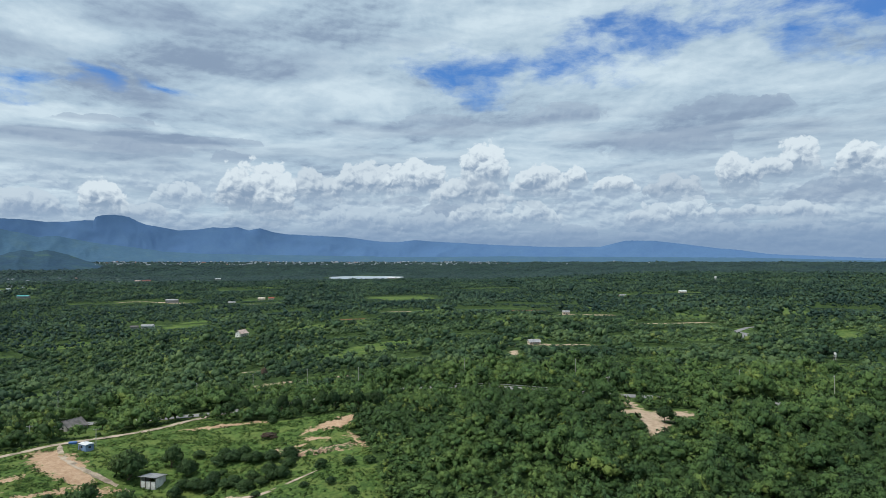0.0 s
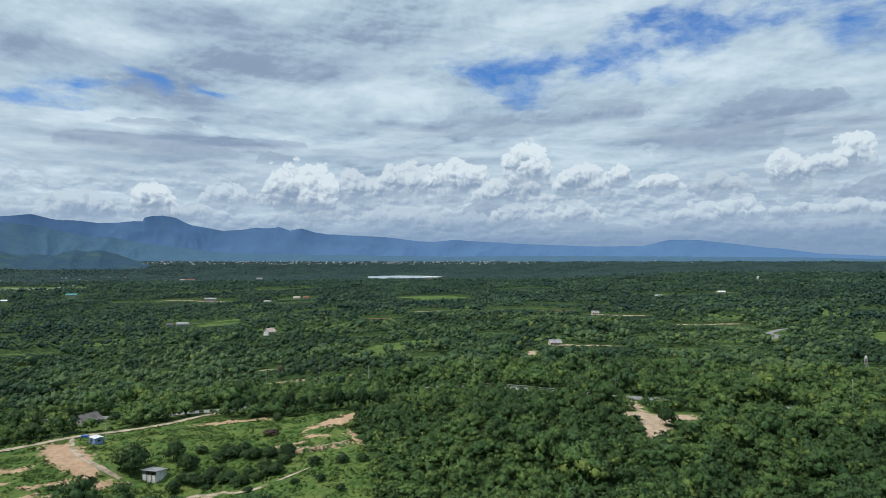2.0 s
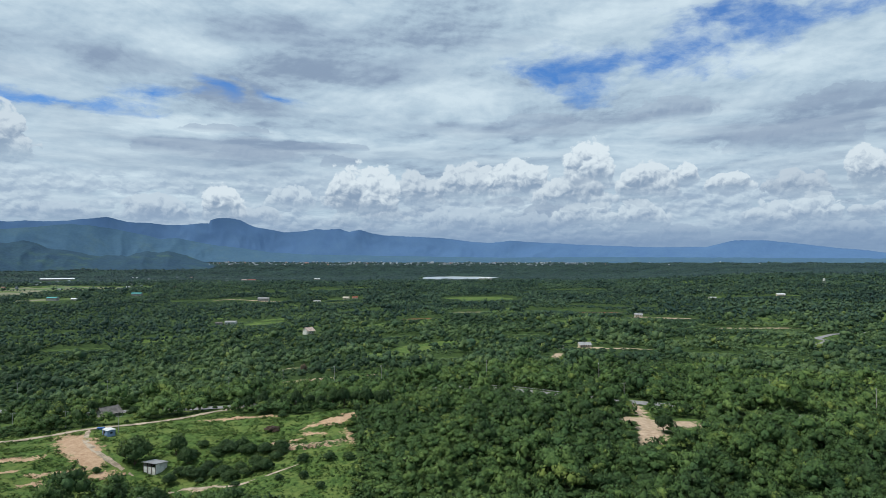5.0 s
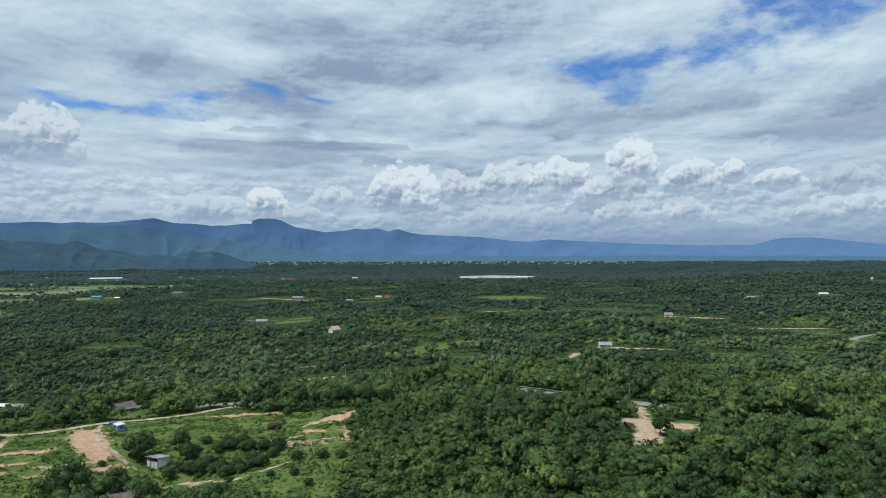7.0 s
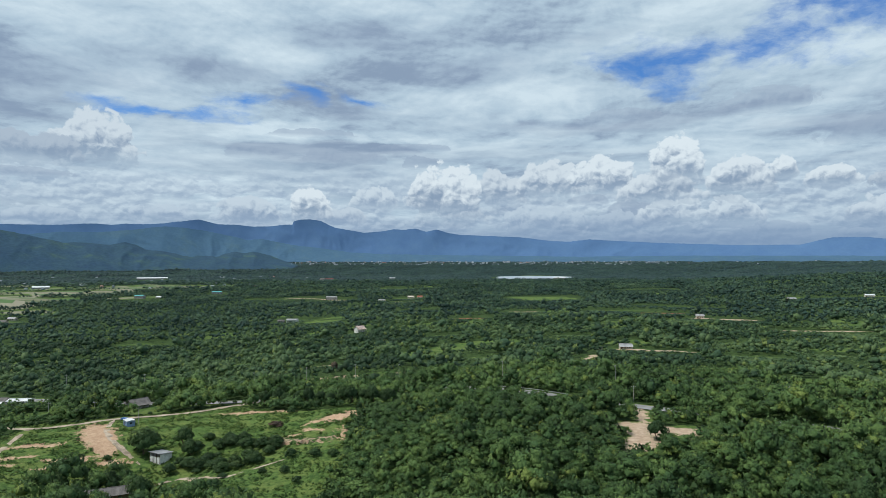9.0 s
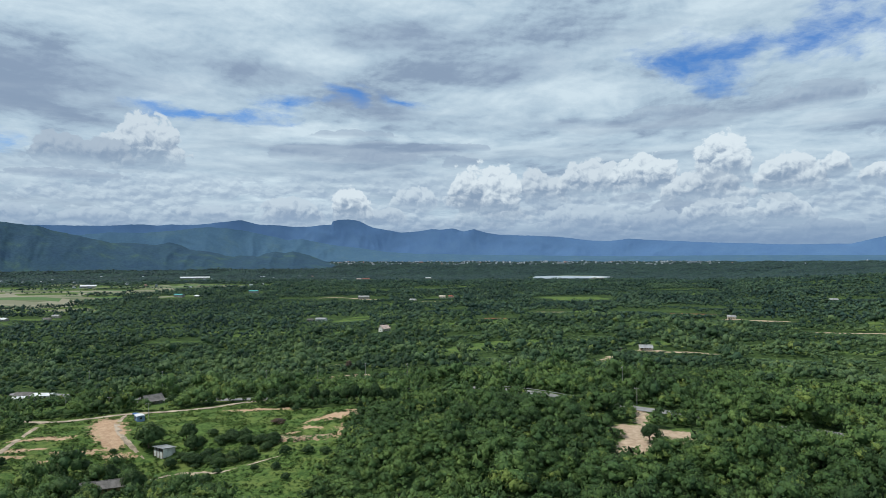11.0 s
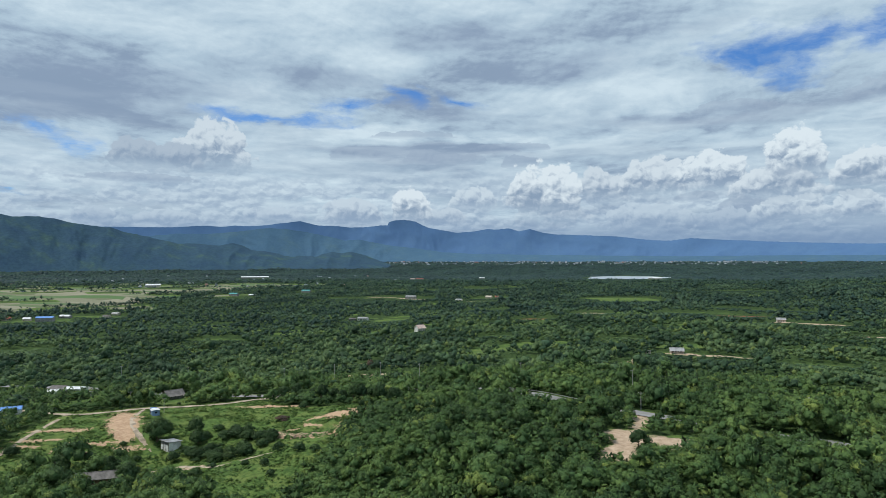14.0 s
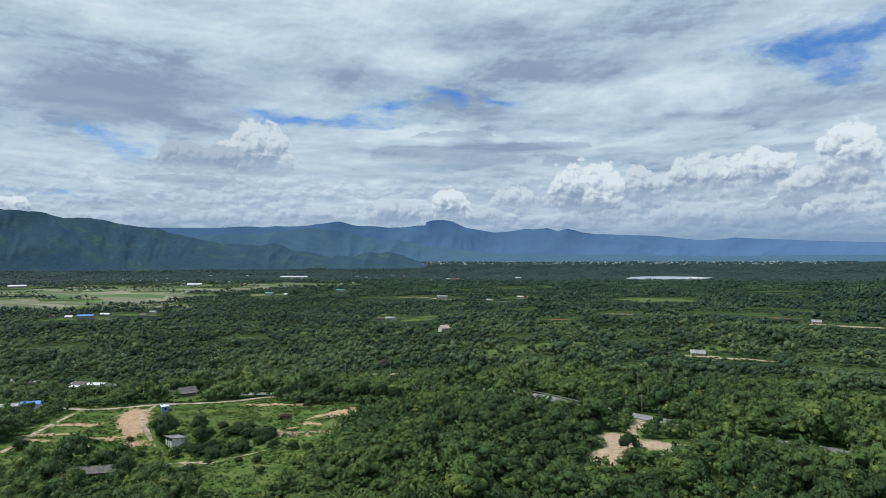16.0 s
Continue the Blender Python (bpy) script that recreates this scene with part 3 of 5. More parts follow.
n.put(turned.inputs[0], where)
n.put(plots.inputs["Vector"], turned.outputs[0])
plot = n.mix(n.split(plots.outputs["Color"])[0], (0.115, 0.135, 0.075), (0.265, 0.25, 0.19))
plot = n.mix(n.ramp(n.split(plots.outputs["Color"])[1], 0.55, 0.8), plot, (0.085, 0.15, 0.06))
col = n.mix(n.ramp(opened_haze, 0.25, 0.75), floor_, grass)
# haze put into the colour: the farthest ground turns dark blue-green
col = n.mix(n.ramp(opened_haze, -0.25, -0.85), col, n.mix(n.ramp(sward, 0.42, 0.60), (0.018, 0.040, 0.036), (0.036, 0.070, 0.052)))
col = n.mix(bare, col, earth)
col = n.mix(sandy, col, n.mix(n.ramp(tuft, 0.3, 0.7), (0.34, 0.25, 0.175), (0.54, 0.42, 0.315)))
col = n.mix(n.ramp(n.nearest(frayed, RED), 1.25, 0.85), col, (0.24, 0.10, 0.06))
col = n.mix(n.ramp(opened_haze, 1.25, 1.75), col, plot)
n.put(b.inputs["Base Color"], col)
k_ = n.node("ShaderNodeBump")
k_.inputs["Strength"].default_value, k_.inputs["Distance"].default_value = 1.0, 0.7
n.put(k_.inputs["Height"], n.m("ADD", tuft, n.m("MULTIPLY", blade, 0.3)))
n.put(b.inputs["Normal"], k_.outputs[0])
ground = mesh_object("ground", np.stack([gx, gy, gz], -1).reshape(-1, 3), quads[:, ::-1], mat, sort=openness_haze.ravel(), smooth_faces=True)
tagged(ground, "rolling green land with grass, bare earth and undergrowth", "ground", kind="structure")


def ribbon(name, line, width, mat, lift=0.06, step=4.0, crown=0.0, ragged=0.0, taper=0.0):
    """A road draped over the land."""
    pts = [Vector((x, y)) for x, y in line]
    dense = []
    for q in range(len(pts) - 1):
        p0, p1, p2, p3 = pts[max(q - 1, 0)], pts[q], pts[q + 1], pts[min(q + 2, len(pts) - 1)]
        m_ = max(2, int((p2 - p1).length / step))
        for s in range(m_):
            t = s / m_
            dense.append(0.5 * ((2 * p1) + (p2 - p0) * t + (2 * p0 - 5 * p1 + 4 * p2 - p3) * t * t + (3 * p1 - p0 - 3 * p2 + p3) * t ** 3))
    dense.append(pts[-1])
    verts, faces = [], []
    across = np.linspace(-0.5, 0.5, 7)
    for q, p in enumerate(dense):
        d = (dense[min(q + 1, len(dense) - 1)] - dense[max(q - 1, 0)]).normalized()
        for a in across:
            end_ = min(q, len(dense) - 1 - q) * step
            wide = width * (min(1.0, 0.15 + end_ / taper) if taper else 1.0) * (1 + ragged * (math.sin(q * 0.9) * 0.5 + math.sin(q * 2.3 + 1) * 0.5 + math.sin(q * 0.31 + a * 4) * 0.4))
            x, y = p.x + d.y * a * wide, p.y - d.x * a * wide
            verts.append((x, y, float(ground_height(x, y)) + lift + crown * (0.5 - abs(a))))
    m_ = len(across)
    for q in range(len(dense) - 1):
        for a in range(m_ - 1):
            faces.append((q * m_ + a, q * m_ + a + 1, (q + 1) * m_ + a + 1, (q + 1) * m_ + a))
    return mesh_object(name, verts, faces, mat, smooth_faces=True)


tagged(ribbon("road", HIGHWAY, 7.6, ASPHALT, 0.35), "grey two-lane asphalt road through the woods", "road", kind="structure")
tagged(ribbon("gravel_road", TRACK, 3.6, GRAVEL, 0.25, step=2.0, ragged=0.3), "pale gravel track along the edge of the meadow", "track", kind="structure")
tagged(ribbon("dirt_lane", LANE, 2.5, GRAVEL, 0.08, step=2.0, ragged=0.35, taper=9.0), "pale dirt lane down to the shed", "track", kind="structure")
tagged(ribbon("dirt_lane", SIDE_LANE, 2.2, GRAVEL, 0.14, step=2.0, ragged=0.3), "narrow dirt lane along the cleared plot", "track", kind="structure")
tagged(ribbon("road", BEND, 6.5, ASPHALT, 0.35), "grey road bending through the woods", "road", kind="structure")
tagged(ribbon("footpath", FOOTPATH, 2.2, GRAVEL, 0.12, step=2.0, ragged=0.35, taper=14.0), "worn pale path through grass", "path", kind="structure")

# ---- hills and mountains ----
FAR_CREST = [(-75, 300), (-48.4, 311), (-46.3, 316), (-44.9, 327), (-43.8, 327), (-42.8, 322), (-42.0, 331), (-40.7, 330), (-39.1, 338), (-38.3, 351), (-37.4, 360), (-36.5, 370),
             (-35.9, 359), (-35.0, 341), (-33.3, 336), (-32.2, 326), (-30.8, 328), (-29.6, 342), (-28.9, 343), (-28.8, 367), (-28.3, 380), (-27.5, 385), (-26.8, 378), (-26.4, 370),
             (-25.9, 346), (-25.2, 322), (-23.2, 294), (-22.8, 287), (-21.3, 297), (-20.1, 315), (-19.3, 308), (-18.2, 318), (-17.3, 295), (-16.4, 312), (-15.3, 285), (-14.1, 270),
             (-12.0, 263), (-9.1, 252), (-6.1, 220), (-4.7, 216), (-3.2, 233), (-1.2, 221), (4.3, 195), (8.7, 181), (13.0, 180), (14.4, 208), (15.1, 224), (17.2, 222),
             (19.9, 196), (21.6, 175), (24.1, 150), (26.2, 122), (34.2, 91), (50, 80)]
MID_CREST = [(-75, 235), (-48.4, 243), (-46.3, 261), (-43.8, 263), (-41.5, 281), (-39.9, 299), (-39.0, 307), (-37.8, 302), (-36.1, 283), (-33.9, 248), (-32.6, 222), (-31.5, 231),
             (-30.3, 212), (-28.9, 190), (-26.1, 164), (-24.2, 140), (-21.5, 126), (-13.9, 116), (-4.2, 105), (5.8, 109), (15.3, 104), (24.1, 99), (34.2, 77), (50, 70)]
HILL_CREST = [(-75, 440), (-61.8, 372), (-60.4, 364), (-59.2, 362), (-58.4, 342), (-57.7, 331), (-56.0, 335), (-55.0, 324), (-53.8, 303), (-52.6, 288), (-51.2, 280), (-50.3, 257),
             (-49.0, 234), (-47.6, 212), (-46.3, 188), (-44.5, 187), (-43.0, 176), (-42.4, 186), (-42.0, 193), (-41.4, 184), (-40.5, 151), (-38.6, 132), (-37.6, 111), (-36.9, 105),
             (-36.5, 112), (-35.5, 112), (-35.1, 101), (-34.4, 126), (-33.6, 137), (-32.8, 130), (-32.1, 138), (-31.2, 124), (-30.1, 95), (-28.9, 62), (-28.2, 48), (-27.8, 33)]


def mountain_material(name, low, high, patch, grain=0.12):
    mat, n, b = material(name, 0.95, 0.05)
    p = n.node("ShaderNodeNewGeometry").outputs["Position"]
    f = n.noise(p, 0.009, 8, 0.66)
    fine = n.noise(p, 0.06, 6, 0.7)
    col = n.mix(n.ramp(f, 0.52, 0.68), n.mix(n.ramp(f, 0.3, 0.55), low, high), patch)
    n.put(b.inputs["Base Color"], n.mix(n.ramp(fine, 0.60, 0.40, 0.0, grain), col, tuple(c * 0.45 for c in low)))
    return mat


def range_of_hills(name, crest, r_foot, r_top, mat, rough, seed, label, spur=0.2, wide=4.5):
    """A range under a crest line of bearings and heights, with spurs and gullies running down its face."""
    az = np.arange(crest[0][0], crest[-1][0], 0.11)
    top = np.interp(az, [c[0] for c in crest], [c[1] for c in crest])
    fine = rough * (wave(az, az * 0, 2.1, seed + 2) * 0.6 + wave(az, az * 0, 0.7, seed + 3) * 0.6)
    s = np.concatenate([np.linspace(0, 0.98, 24), [1.0, 1.0, 1.006]])
    ss, aa = np.meshgrid(s, np.radians(az), indexing="ij")
    deg = np.degrees(aa)
    sweep = deg + 2.2 * wave(deg, ss * 3.0, 9.0, seed + 5) * (1 - ss)
    ridge = 1 - 1.5 * np.abs(wave(sweep, ss * 1.5, wide, seed)) + 0.2 - 0.35 * np.abs(wave(sweep, ss * 2.5, wide * 0.35, seed + 1))
    bow = 4 * np.clip(ss, 0, 1) * np.clip(1 - ss, 0, 1)
    rr = r_foot + (r_top - r_foot) * (ss - 0.06 * bow * (ridge - 0.5))
    x, y = CX + rr * np.sin(aa), CY + rr * np.cos(aa)
    foot = ground_height(x, y) - 6
    broad_top = np.convolve(np.pad(top, 20, mode="edge"), np.ones(41) / 41, "valid")
    crest_z = broad_top[None, :] + (top - broad_top + fine)[None, :] * np.clip(ss, 0, 1) ** 5
    lift = np.clip(ss, 0, 1) ** 1.1 + spur * bow * (ridge - 0.6)
    z = foot + np.maximum(crest_z - foot, 2.0) * np.clip(lift, 0, 1.0) - np.maximum(0, ss - 1) * 9000
    m_ = len(az)
    i, j = np.meshgrid(np.delete(np.arange(len(s) - 1), -2), np.arange(m_ - 1), indexing="ij")
    f = np.stack([i * m_ + j, (i + 1) * m_ + j, (i + 1) * m_ + j + 1, i * m_ + j + 1], -1).reshape(-1, 4)
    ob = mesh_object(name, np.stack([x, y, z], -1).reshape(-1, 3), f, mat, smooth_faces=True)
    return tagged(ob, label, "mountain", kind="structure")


# distance haze painted into these blue base colours, palest on the farthest range
range_of_hills("mountain_range", FAR_CREST, 4660, 4860, mountain_material("hazed_far_slopes", (0.082, 0.160, 0.305), (0.088, 0.170, 0.312), (0.094, 0.178, 0.315), 0.06), 2.0, 31, "hazy blue mountain range with a flat-topped peak", 0.016, 5.0)
range_of_hills("mountain_range", MID_CREST, 4390, 4640, mountain_material("hazed_wooded_far_slopes", (0.062, 0.126, 0.205), (0.068, 0.136, 0.210), (0.078, 0.146, 0.200), 0.16), 2.0, 41, "blue-green wooded foothills before higher mountains", 0.020, 4.5)
range_of_hills("hill_range", HILL_CREST, 3880, 4330, mountain_material("hazed_wooded_slopes", (0.034, 0.070, 0.118), (0.040, 0.082, 0.118), (0.056, 0.104, 0.104), 0.30), 2.5, 51, "dark green wooded hills at the edge of the plain", 0.022, 3.8)

# ---- woods ----
PHI = (1 + 5 ** 0.5) / 2
ICO_V = np.array([(-1, PHI, 0), (1, PHI, 0), (-1, -PHI, 0), (1, -PHI, 0), (0, -1, PHI), (0, 1, PHI), (0, -1, -PHI), (0, 1, -PHI), (PHI, 0, -1), (PHI, 0, 1), (-PHI, 0, -1), (-PHI, 0, 1)]) / math.hypot(1, PHI)
ICO_F = np.array([(0, 11, 5), (0, 5, 1), (0, 1, 7), (0, 7, 10), (0, 10, 11), (1, 5, 9), (5, 11, 4), (11, 10, 2), (10, 7, 6), (7, 1, 8),
                  (3, 9, 4), (3, 4, 2), (3, 2, 6), (3, 6, 8), (3, 8, 9), (4, 9, 5), (2, 4, 11), (6, 2, 10), (8, 6, 7), (9, 8, 1)])


OCTA_V = np.array([(1, 0, 0), (0, 1, 0), (-1, 0, 0), (0, -1, 0), (0, 0, 1), (0, 0, -1)], float)
OCTA_F = np.array([(0, 1, 4), (1, 2, 4), (2, 3, 4), (3, 0, 4), (1, 0, 5), (2, 1, 5), (3, 2, 5), (0, 3, 5)])


def unit(v):
    return v / np.maximum(np.linalg.norm(v, axis=-1, keepdims=True), 1e-6)


def crown(seed, lobes, sprays, size, spread=0.62, tall=0.75, flat_=1.0, core=ICO_V, core_f=ICO_F):
    """A crown about 1 wide to each side and 0 to 1.6 high: heaped lobes, each with a coat of leaf sprays.
    Gives places, faces, tones and the way each place bulges."""
    g = np.random.default_rng(seed)
    cs, rs = [], []
    for q in range(lobes):
        a = q * 2.4 + g.uniform(-0.5, 0.5)
        d = spread * math.sqrt((q + 0.2) / lobes) * g.uniform(0.85, 1.12)
        r = g.uniform(0.36, 0.54) * (1.2 if q == 0 else 1) * (3.2 / (lobes + 1)) ** 0.30
        cs.append((d * math.cos(a), d * math.sin(a), 0.55 + (tall - 0.75 * tall * (d / max(spread, 0.3)) ** 2) * g.uniform(0.72, 1.0)))
        rs.append(r)
    cs, rs = np.array(cs), np.array(rs)
    heart = np.array((0, 0, 0.45))
    tones = g.uniform(-0.10, 0.10, lobes)
    vs, fs, bulge, tone_, at = [], [], [], [], 0
    m_ = len(core)
    for c, r, t in zip(cs, rs, tones):
        rough_ = g.uniform(0.70, 1.22, (m_, 1))
        vs.append(core * (r * 0.76) * rough_ * (1, 1, 0.85 * flat_) + c)
        bulge.append(unit(core * 0.8 + unit(vs[-1] - heart) * 0.5))
        fs.append(core_f + at)
        tone_.append(np.full(m_, t))
        at += m_
    per = max(1, sprays // lobes)
    for c, r, t in zip(cs, rs, tones):
        d = g.normal(size=(per, 3))
        d[:, 2] = np.abs(d[:, 2]) * 1.15 - 0.40
        d = unit(d)
        mid = c + d * (r * g.uniform(0.80, 1.24, (per, 1))) * (1, 1, 0.9 * flat_)
        nrm = unit(d + g.normal(scale=0.6, size=(per, 3)))
        u = unit(np.cross(nrm, g.normal(size=(per, 3))))
        v_ = np.cross(nrm, u)
        ss = size * g.uniform(0.6, 1.3, (per, 1))
        tri = np.stack([mid + u * ss, mid - 0.5 * u * ss + v_ * ss * 0.8, mid - 0.5 * u * ss - v_ * ss * 0.8], 1)
        vs.append(tri.reshape(-1, 3))
        way_ = unit(d * 0.75 + unit(mid - heart) * 0.45 + nrm * 0.62)
        bulge.append(np.repeat(way_, 3, axis=0))
        fs.append(np.arange(per * 3).reshape(-1, 3) + at)
        tone_.append(np.full(per * 3, t))
        at += per * 3
    return np.concatenate(vs), np.concatenate(fs), np.concatenate(tone_), np.concatenate(bulge)


def far_crown(seed, lobes, sprays, size, spread=0.5, tall=0.75):
    """A crown for far off: eight-sided cores under a coat of leaf sprays."""
    return crown(seed, lobes, sprays, size, spread, tall, 1.0, OCTA_V, OCTA_F)


def tuft_of_wood(seed, ring):
    """A coarse far crown: a ragged dome."""
    g = np.random.default_rng(seed)
    v = []
    for s in range(ring):
        a = s * 2 * math.pi / ring + g.uniform(-0.25, 0.25)
        v.append((math.cos(a) * g.uniform(0.75, 1.15), math.sin(a) * g.uniform(0.75, 1.15), 0.1 * g.uniform(0.8, 1.2)))
    v.append((g.uniform(-0.25, 0.25), g.uniform(-0.25, 0.25), 0.9))
    v = np.array(v)
    f = np.array([(s, (s + 1) % ring, ring) for s in range(ring)])
    return v, f, np.zeros(len(v)), unit(v * (1, 1, 0.6) + (0, 0, 0.15))


def fan(x, y, margin=0.0):
    """The land that can be seen from the air route."""
    hit = np.zeros(x.shape, bool)
    for ex, ey, a0, a1 in ((0, 0, -35, 35), (37, 2, -42, 28.5), (65, 7, -47, 23), (100, 18, -54, 16), (143, 40, -63, 7)):
        a = np.degrees(np.arctan2(x - ex, y - ey))
        hit |= (a > a0 - margin) & (a < a1 + margin) & (np.hypot(x - ex, y - ey) > 168)
    return hit


def sites(r0, r1, step, seed):
    """Where trees stand, between two distances: an uneven scatter over the wooded land."""
    g = np.random.default_rng(seed)
    lim = r1 * 1.12 + 20
    x0, x1 = CX - lim * 0.93, CX + lim * 0.68
    xs, ys = np.meshgrid(np.arange(x0, x1, step), np.arange(CY + 60, CY + lim, step))
    x = (xs + g.uniform(-0.48, 0.48, xs.shape) * step).ravel()
    y = (ys + g.uniform(-0.48, 0.48, ys.shape) * step).ravel()
    r = np.hypot(x - CX, y - CY) * (1 + (0.10 * wave(x, y, 110, 91) + 0.04 * wave(x, y, 30, 92)) * (np.hypot(x - CX, y - CY) > 330))
    ok = (r >= r0) & (r < r1) & fan(x, y, 2.0)
    x, y = x[ok], y[ok]
    ok = ~open_land(x, y) & (g.uniform(0, 1, len(x)) > 0.8 * scrub(x, y))
    return x[ok], y[ok], g


def plant(name, protos, x, y, size, tall, mat, g, sink=0.15):
    """Joins many crowns into one mesh of woods."""
    z = ground_height(x, y)
    pick, turn, own = g.integers(0, len(protos), len(x)), g.uniform(0, 6.283, len(x)), g.uniform(0, 1, len(x))
    vs, fs, so, pu, at = [], [], [], [], 0
    for q, (pv, pf, pt, pb) in enumerate(protos):
        k = np.nonzero(pick == q)[0]
        if not len(k):
            continue
        c, s = np.cos(turn[k])[:, None], np.sin(turn[k])[:, None]
        w_ = size[k][:, None]
        vx = (pv[None, :, 0] * c - pv[None, :, 1] * s) * w_ + x[k][:, None]
        vy = (pv[None, :, 0] * s + pv[None, :, 1] * c) * w_ + y[k][:, None]
        vz = (pv[None, :, 2] - sink) * tall[k][:, None] + z[k][:, None]
        vs.append(np.stack([vx, vy, vz], -1).reshape(-1, 3))
        pu.append(np.stack([pb[None, :, 0] * c - pb[None, :, 1] * s, pb[None, :, 0] * s + pb[None, :, 1] * c, pb[None, :, 2] + 0 * c], -1).reshape(-1, 3))
        fs.append((pf[None] + (np.arange(len(k)) * len(pv))[:, None, None] + at).reshape(-1, 3))
        so.append(((0.14 + 0.72 * own[k])[:, None] + pt[None]).ravel())
        at += len(k) * len(pv)
    return mesh_object(name, np.concatenate(vs), np.concatenate(fs), mat, sort=np.concatenate(so), puff=np.concatenate(pu))


def sizes(g, n_, lo, hi):
    s = lo + (hi - lo) * g.beta(1.6, 2.6, n_)
    return s


NEAR = [crown(100 + q, 8 + q % 6, 430, 0.070, (0.60, 0.70, 0.78)[q % 3], (0.7, 0.95, 0.55, 0.8)[q % 4]) for q in range(12)]
NEXT = [crown(150 + q, 6 + q % 3, 170, 0.092, (0.55, 0.64, 0.74)[q % 3], (0.7, 0.95, 0.55, 0.8)[q % 4]) for q in range(12)]
MIDDLE = [crown(200 + q, 3 + q % 2, 32, 0.125, 0.56, (0.7, 0.9, 0.6)[q % 3]) for q in range(9)]
UNDER = [far_crown(250 + q, 1, 18, 0.24) for q in range(6)]
FAR = [far_crown(300 + q, 2, 6, 0.24) for q in range(8)]
FARTHER = [far_crown(350 + q, 1, 4, 0.34) for q in range(8)]
FARTHEST = [tuft_of_wood(400 + q, 6) for q in range(6)]


def sight_limit(x, y):
    """How high the growth stands before each clearing: low scrub, rising away from it."""
    top_ = np.full(x.shape, 99.0)
    for ex, ey, rx, ry, _ in CLEARINGS:
        d = math.hypot(ex - CX, ey - CY)
        if d < 380 and ex < 20:
            continue
        ux, uy = (ex - CX) / d, (ey - CY) / d
        fore = (ex - x) * ux + (ey - y) * uy
        side_ = np.abs((x - ex) * uy - (y - ey) * ux)
        near_ = (fore > -ry) & (fore < 0.12 * d + ry) & (side_ < rx * 1.05)
        top_ = np.where(near_, np.minimum(top_, 0.9 + np.maximum(0, fore - ry * 0.5) * (55.0 if d > 380 else 78.0) / d), top_)
    return top_


def stature(x, y, g):
    """How tall each stand of trees has grown: thicket here, high wood there, with single trees above the rest."""
    s = 0.95 + 0.24 * wave(x, y, 70, 61) + 0.18 * wave(x, y, 26, 62) + 0.16 * wave(x, 1.6 * y, 190, 63)
    return np.clip(s, 0.55, 1.5) * np.where(g.uniform(0, 1, len(x)) > 0.92, 1.45, 1.0)


near_x, near_y, g = sites(120, 400, 5.5, 1)
near_s = sizes(g, len(near_x), 1.9, 7.0) * stature(near_x, near_y, g)
near_h = near_s * g.uniform(0.85, 1.3, len(near_x))
limit = sight_limit(near_x, near_y)
near_s, near_h = np.minimum(near_s, 1.2 + limit), np.minimum(near_h, limit / 1.5)
# low growth where the woods meet the meadow
hem = off_line(MEADOW[:10], near_x, near_y)
near_h = np.minimum(near_h, 1.1 + 0.17 * hem)
near_s = np.minimum(near_s, 2.0 + 0.3 * hem)
# the trees of the nearest edge of the woods are single things, further down
edge_ = np.argsort(np.hypot(near_x - 75, near_y - 8))[:300]
rest = np.ones(len(near_x), bool)
rest[edge_] = False
rest &= near_h > 0.75
close = np.hypot(near_x - CX, near_y - CY) < 305
for name, protos, k in (("near_woods", NEAR, rest & close), ("roadside_woods", NEXT, rest & ~close)):
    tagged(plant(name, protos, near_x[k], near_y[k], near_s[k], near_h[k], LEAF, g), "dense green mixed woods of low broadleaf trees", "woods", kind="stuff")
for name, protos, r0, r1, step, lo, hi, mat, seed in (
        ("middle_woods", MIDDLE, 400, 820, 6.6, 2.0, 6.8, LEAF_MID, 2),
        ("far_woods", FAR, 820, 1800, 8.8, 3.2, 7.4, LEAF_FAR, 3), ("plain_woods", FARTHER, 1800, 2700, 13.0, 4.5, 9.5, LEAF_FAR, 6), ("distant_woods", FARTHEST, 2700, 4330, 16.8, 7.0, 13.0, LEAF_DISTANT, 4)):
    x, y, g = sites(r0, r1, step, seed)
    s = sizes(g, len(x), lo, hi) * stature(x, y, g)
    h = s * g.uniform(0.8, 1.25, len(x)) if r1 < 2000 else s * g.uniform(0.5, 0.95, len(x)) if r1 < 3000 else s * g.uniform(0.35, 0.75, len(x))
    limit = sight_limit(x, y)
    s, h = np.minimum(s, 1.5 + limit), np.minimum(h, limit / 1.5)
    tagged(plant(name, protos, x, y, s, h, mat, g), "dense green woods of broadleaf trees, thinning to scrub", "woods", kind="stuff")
x, y, g = sites(120, 420, 4.5, 5)
s = 2.1 + 2.2 * g.beta(1.5, 2.5, len(x))
tagged(plant("undergrowth", UNDER, x, y, s, s * g.uniform(0.8, 1.3, len(x)), LEAF, g, 0.35), "low green scrub between the trees of the woods", "undergrowth", kind="stuff")

# ---- things ----


def part(name, bm, mat, parent=None, label="", smooth_faces=False):
    """Links a bmesh as one mesh object under a thing or a part."""
    me = bpy.data.meshes.new(name)
    bm.normal_update()
    bm.to_mesh(me)
    bm.free()
    for p in me.polygons:
        p.use_smooth = smooth_faces
    me.materials.append(mat)
    ob = new(name, me)
    ob.parent = parent
    return tagged(ob, label) if label else ob


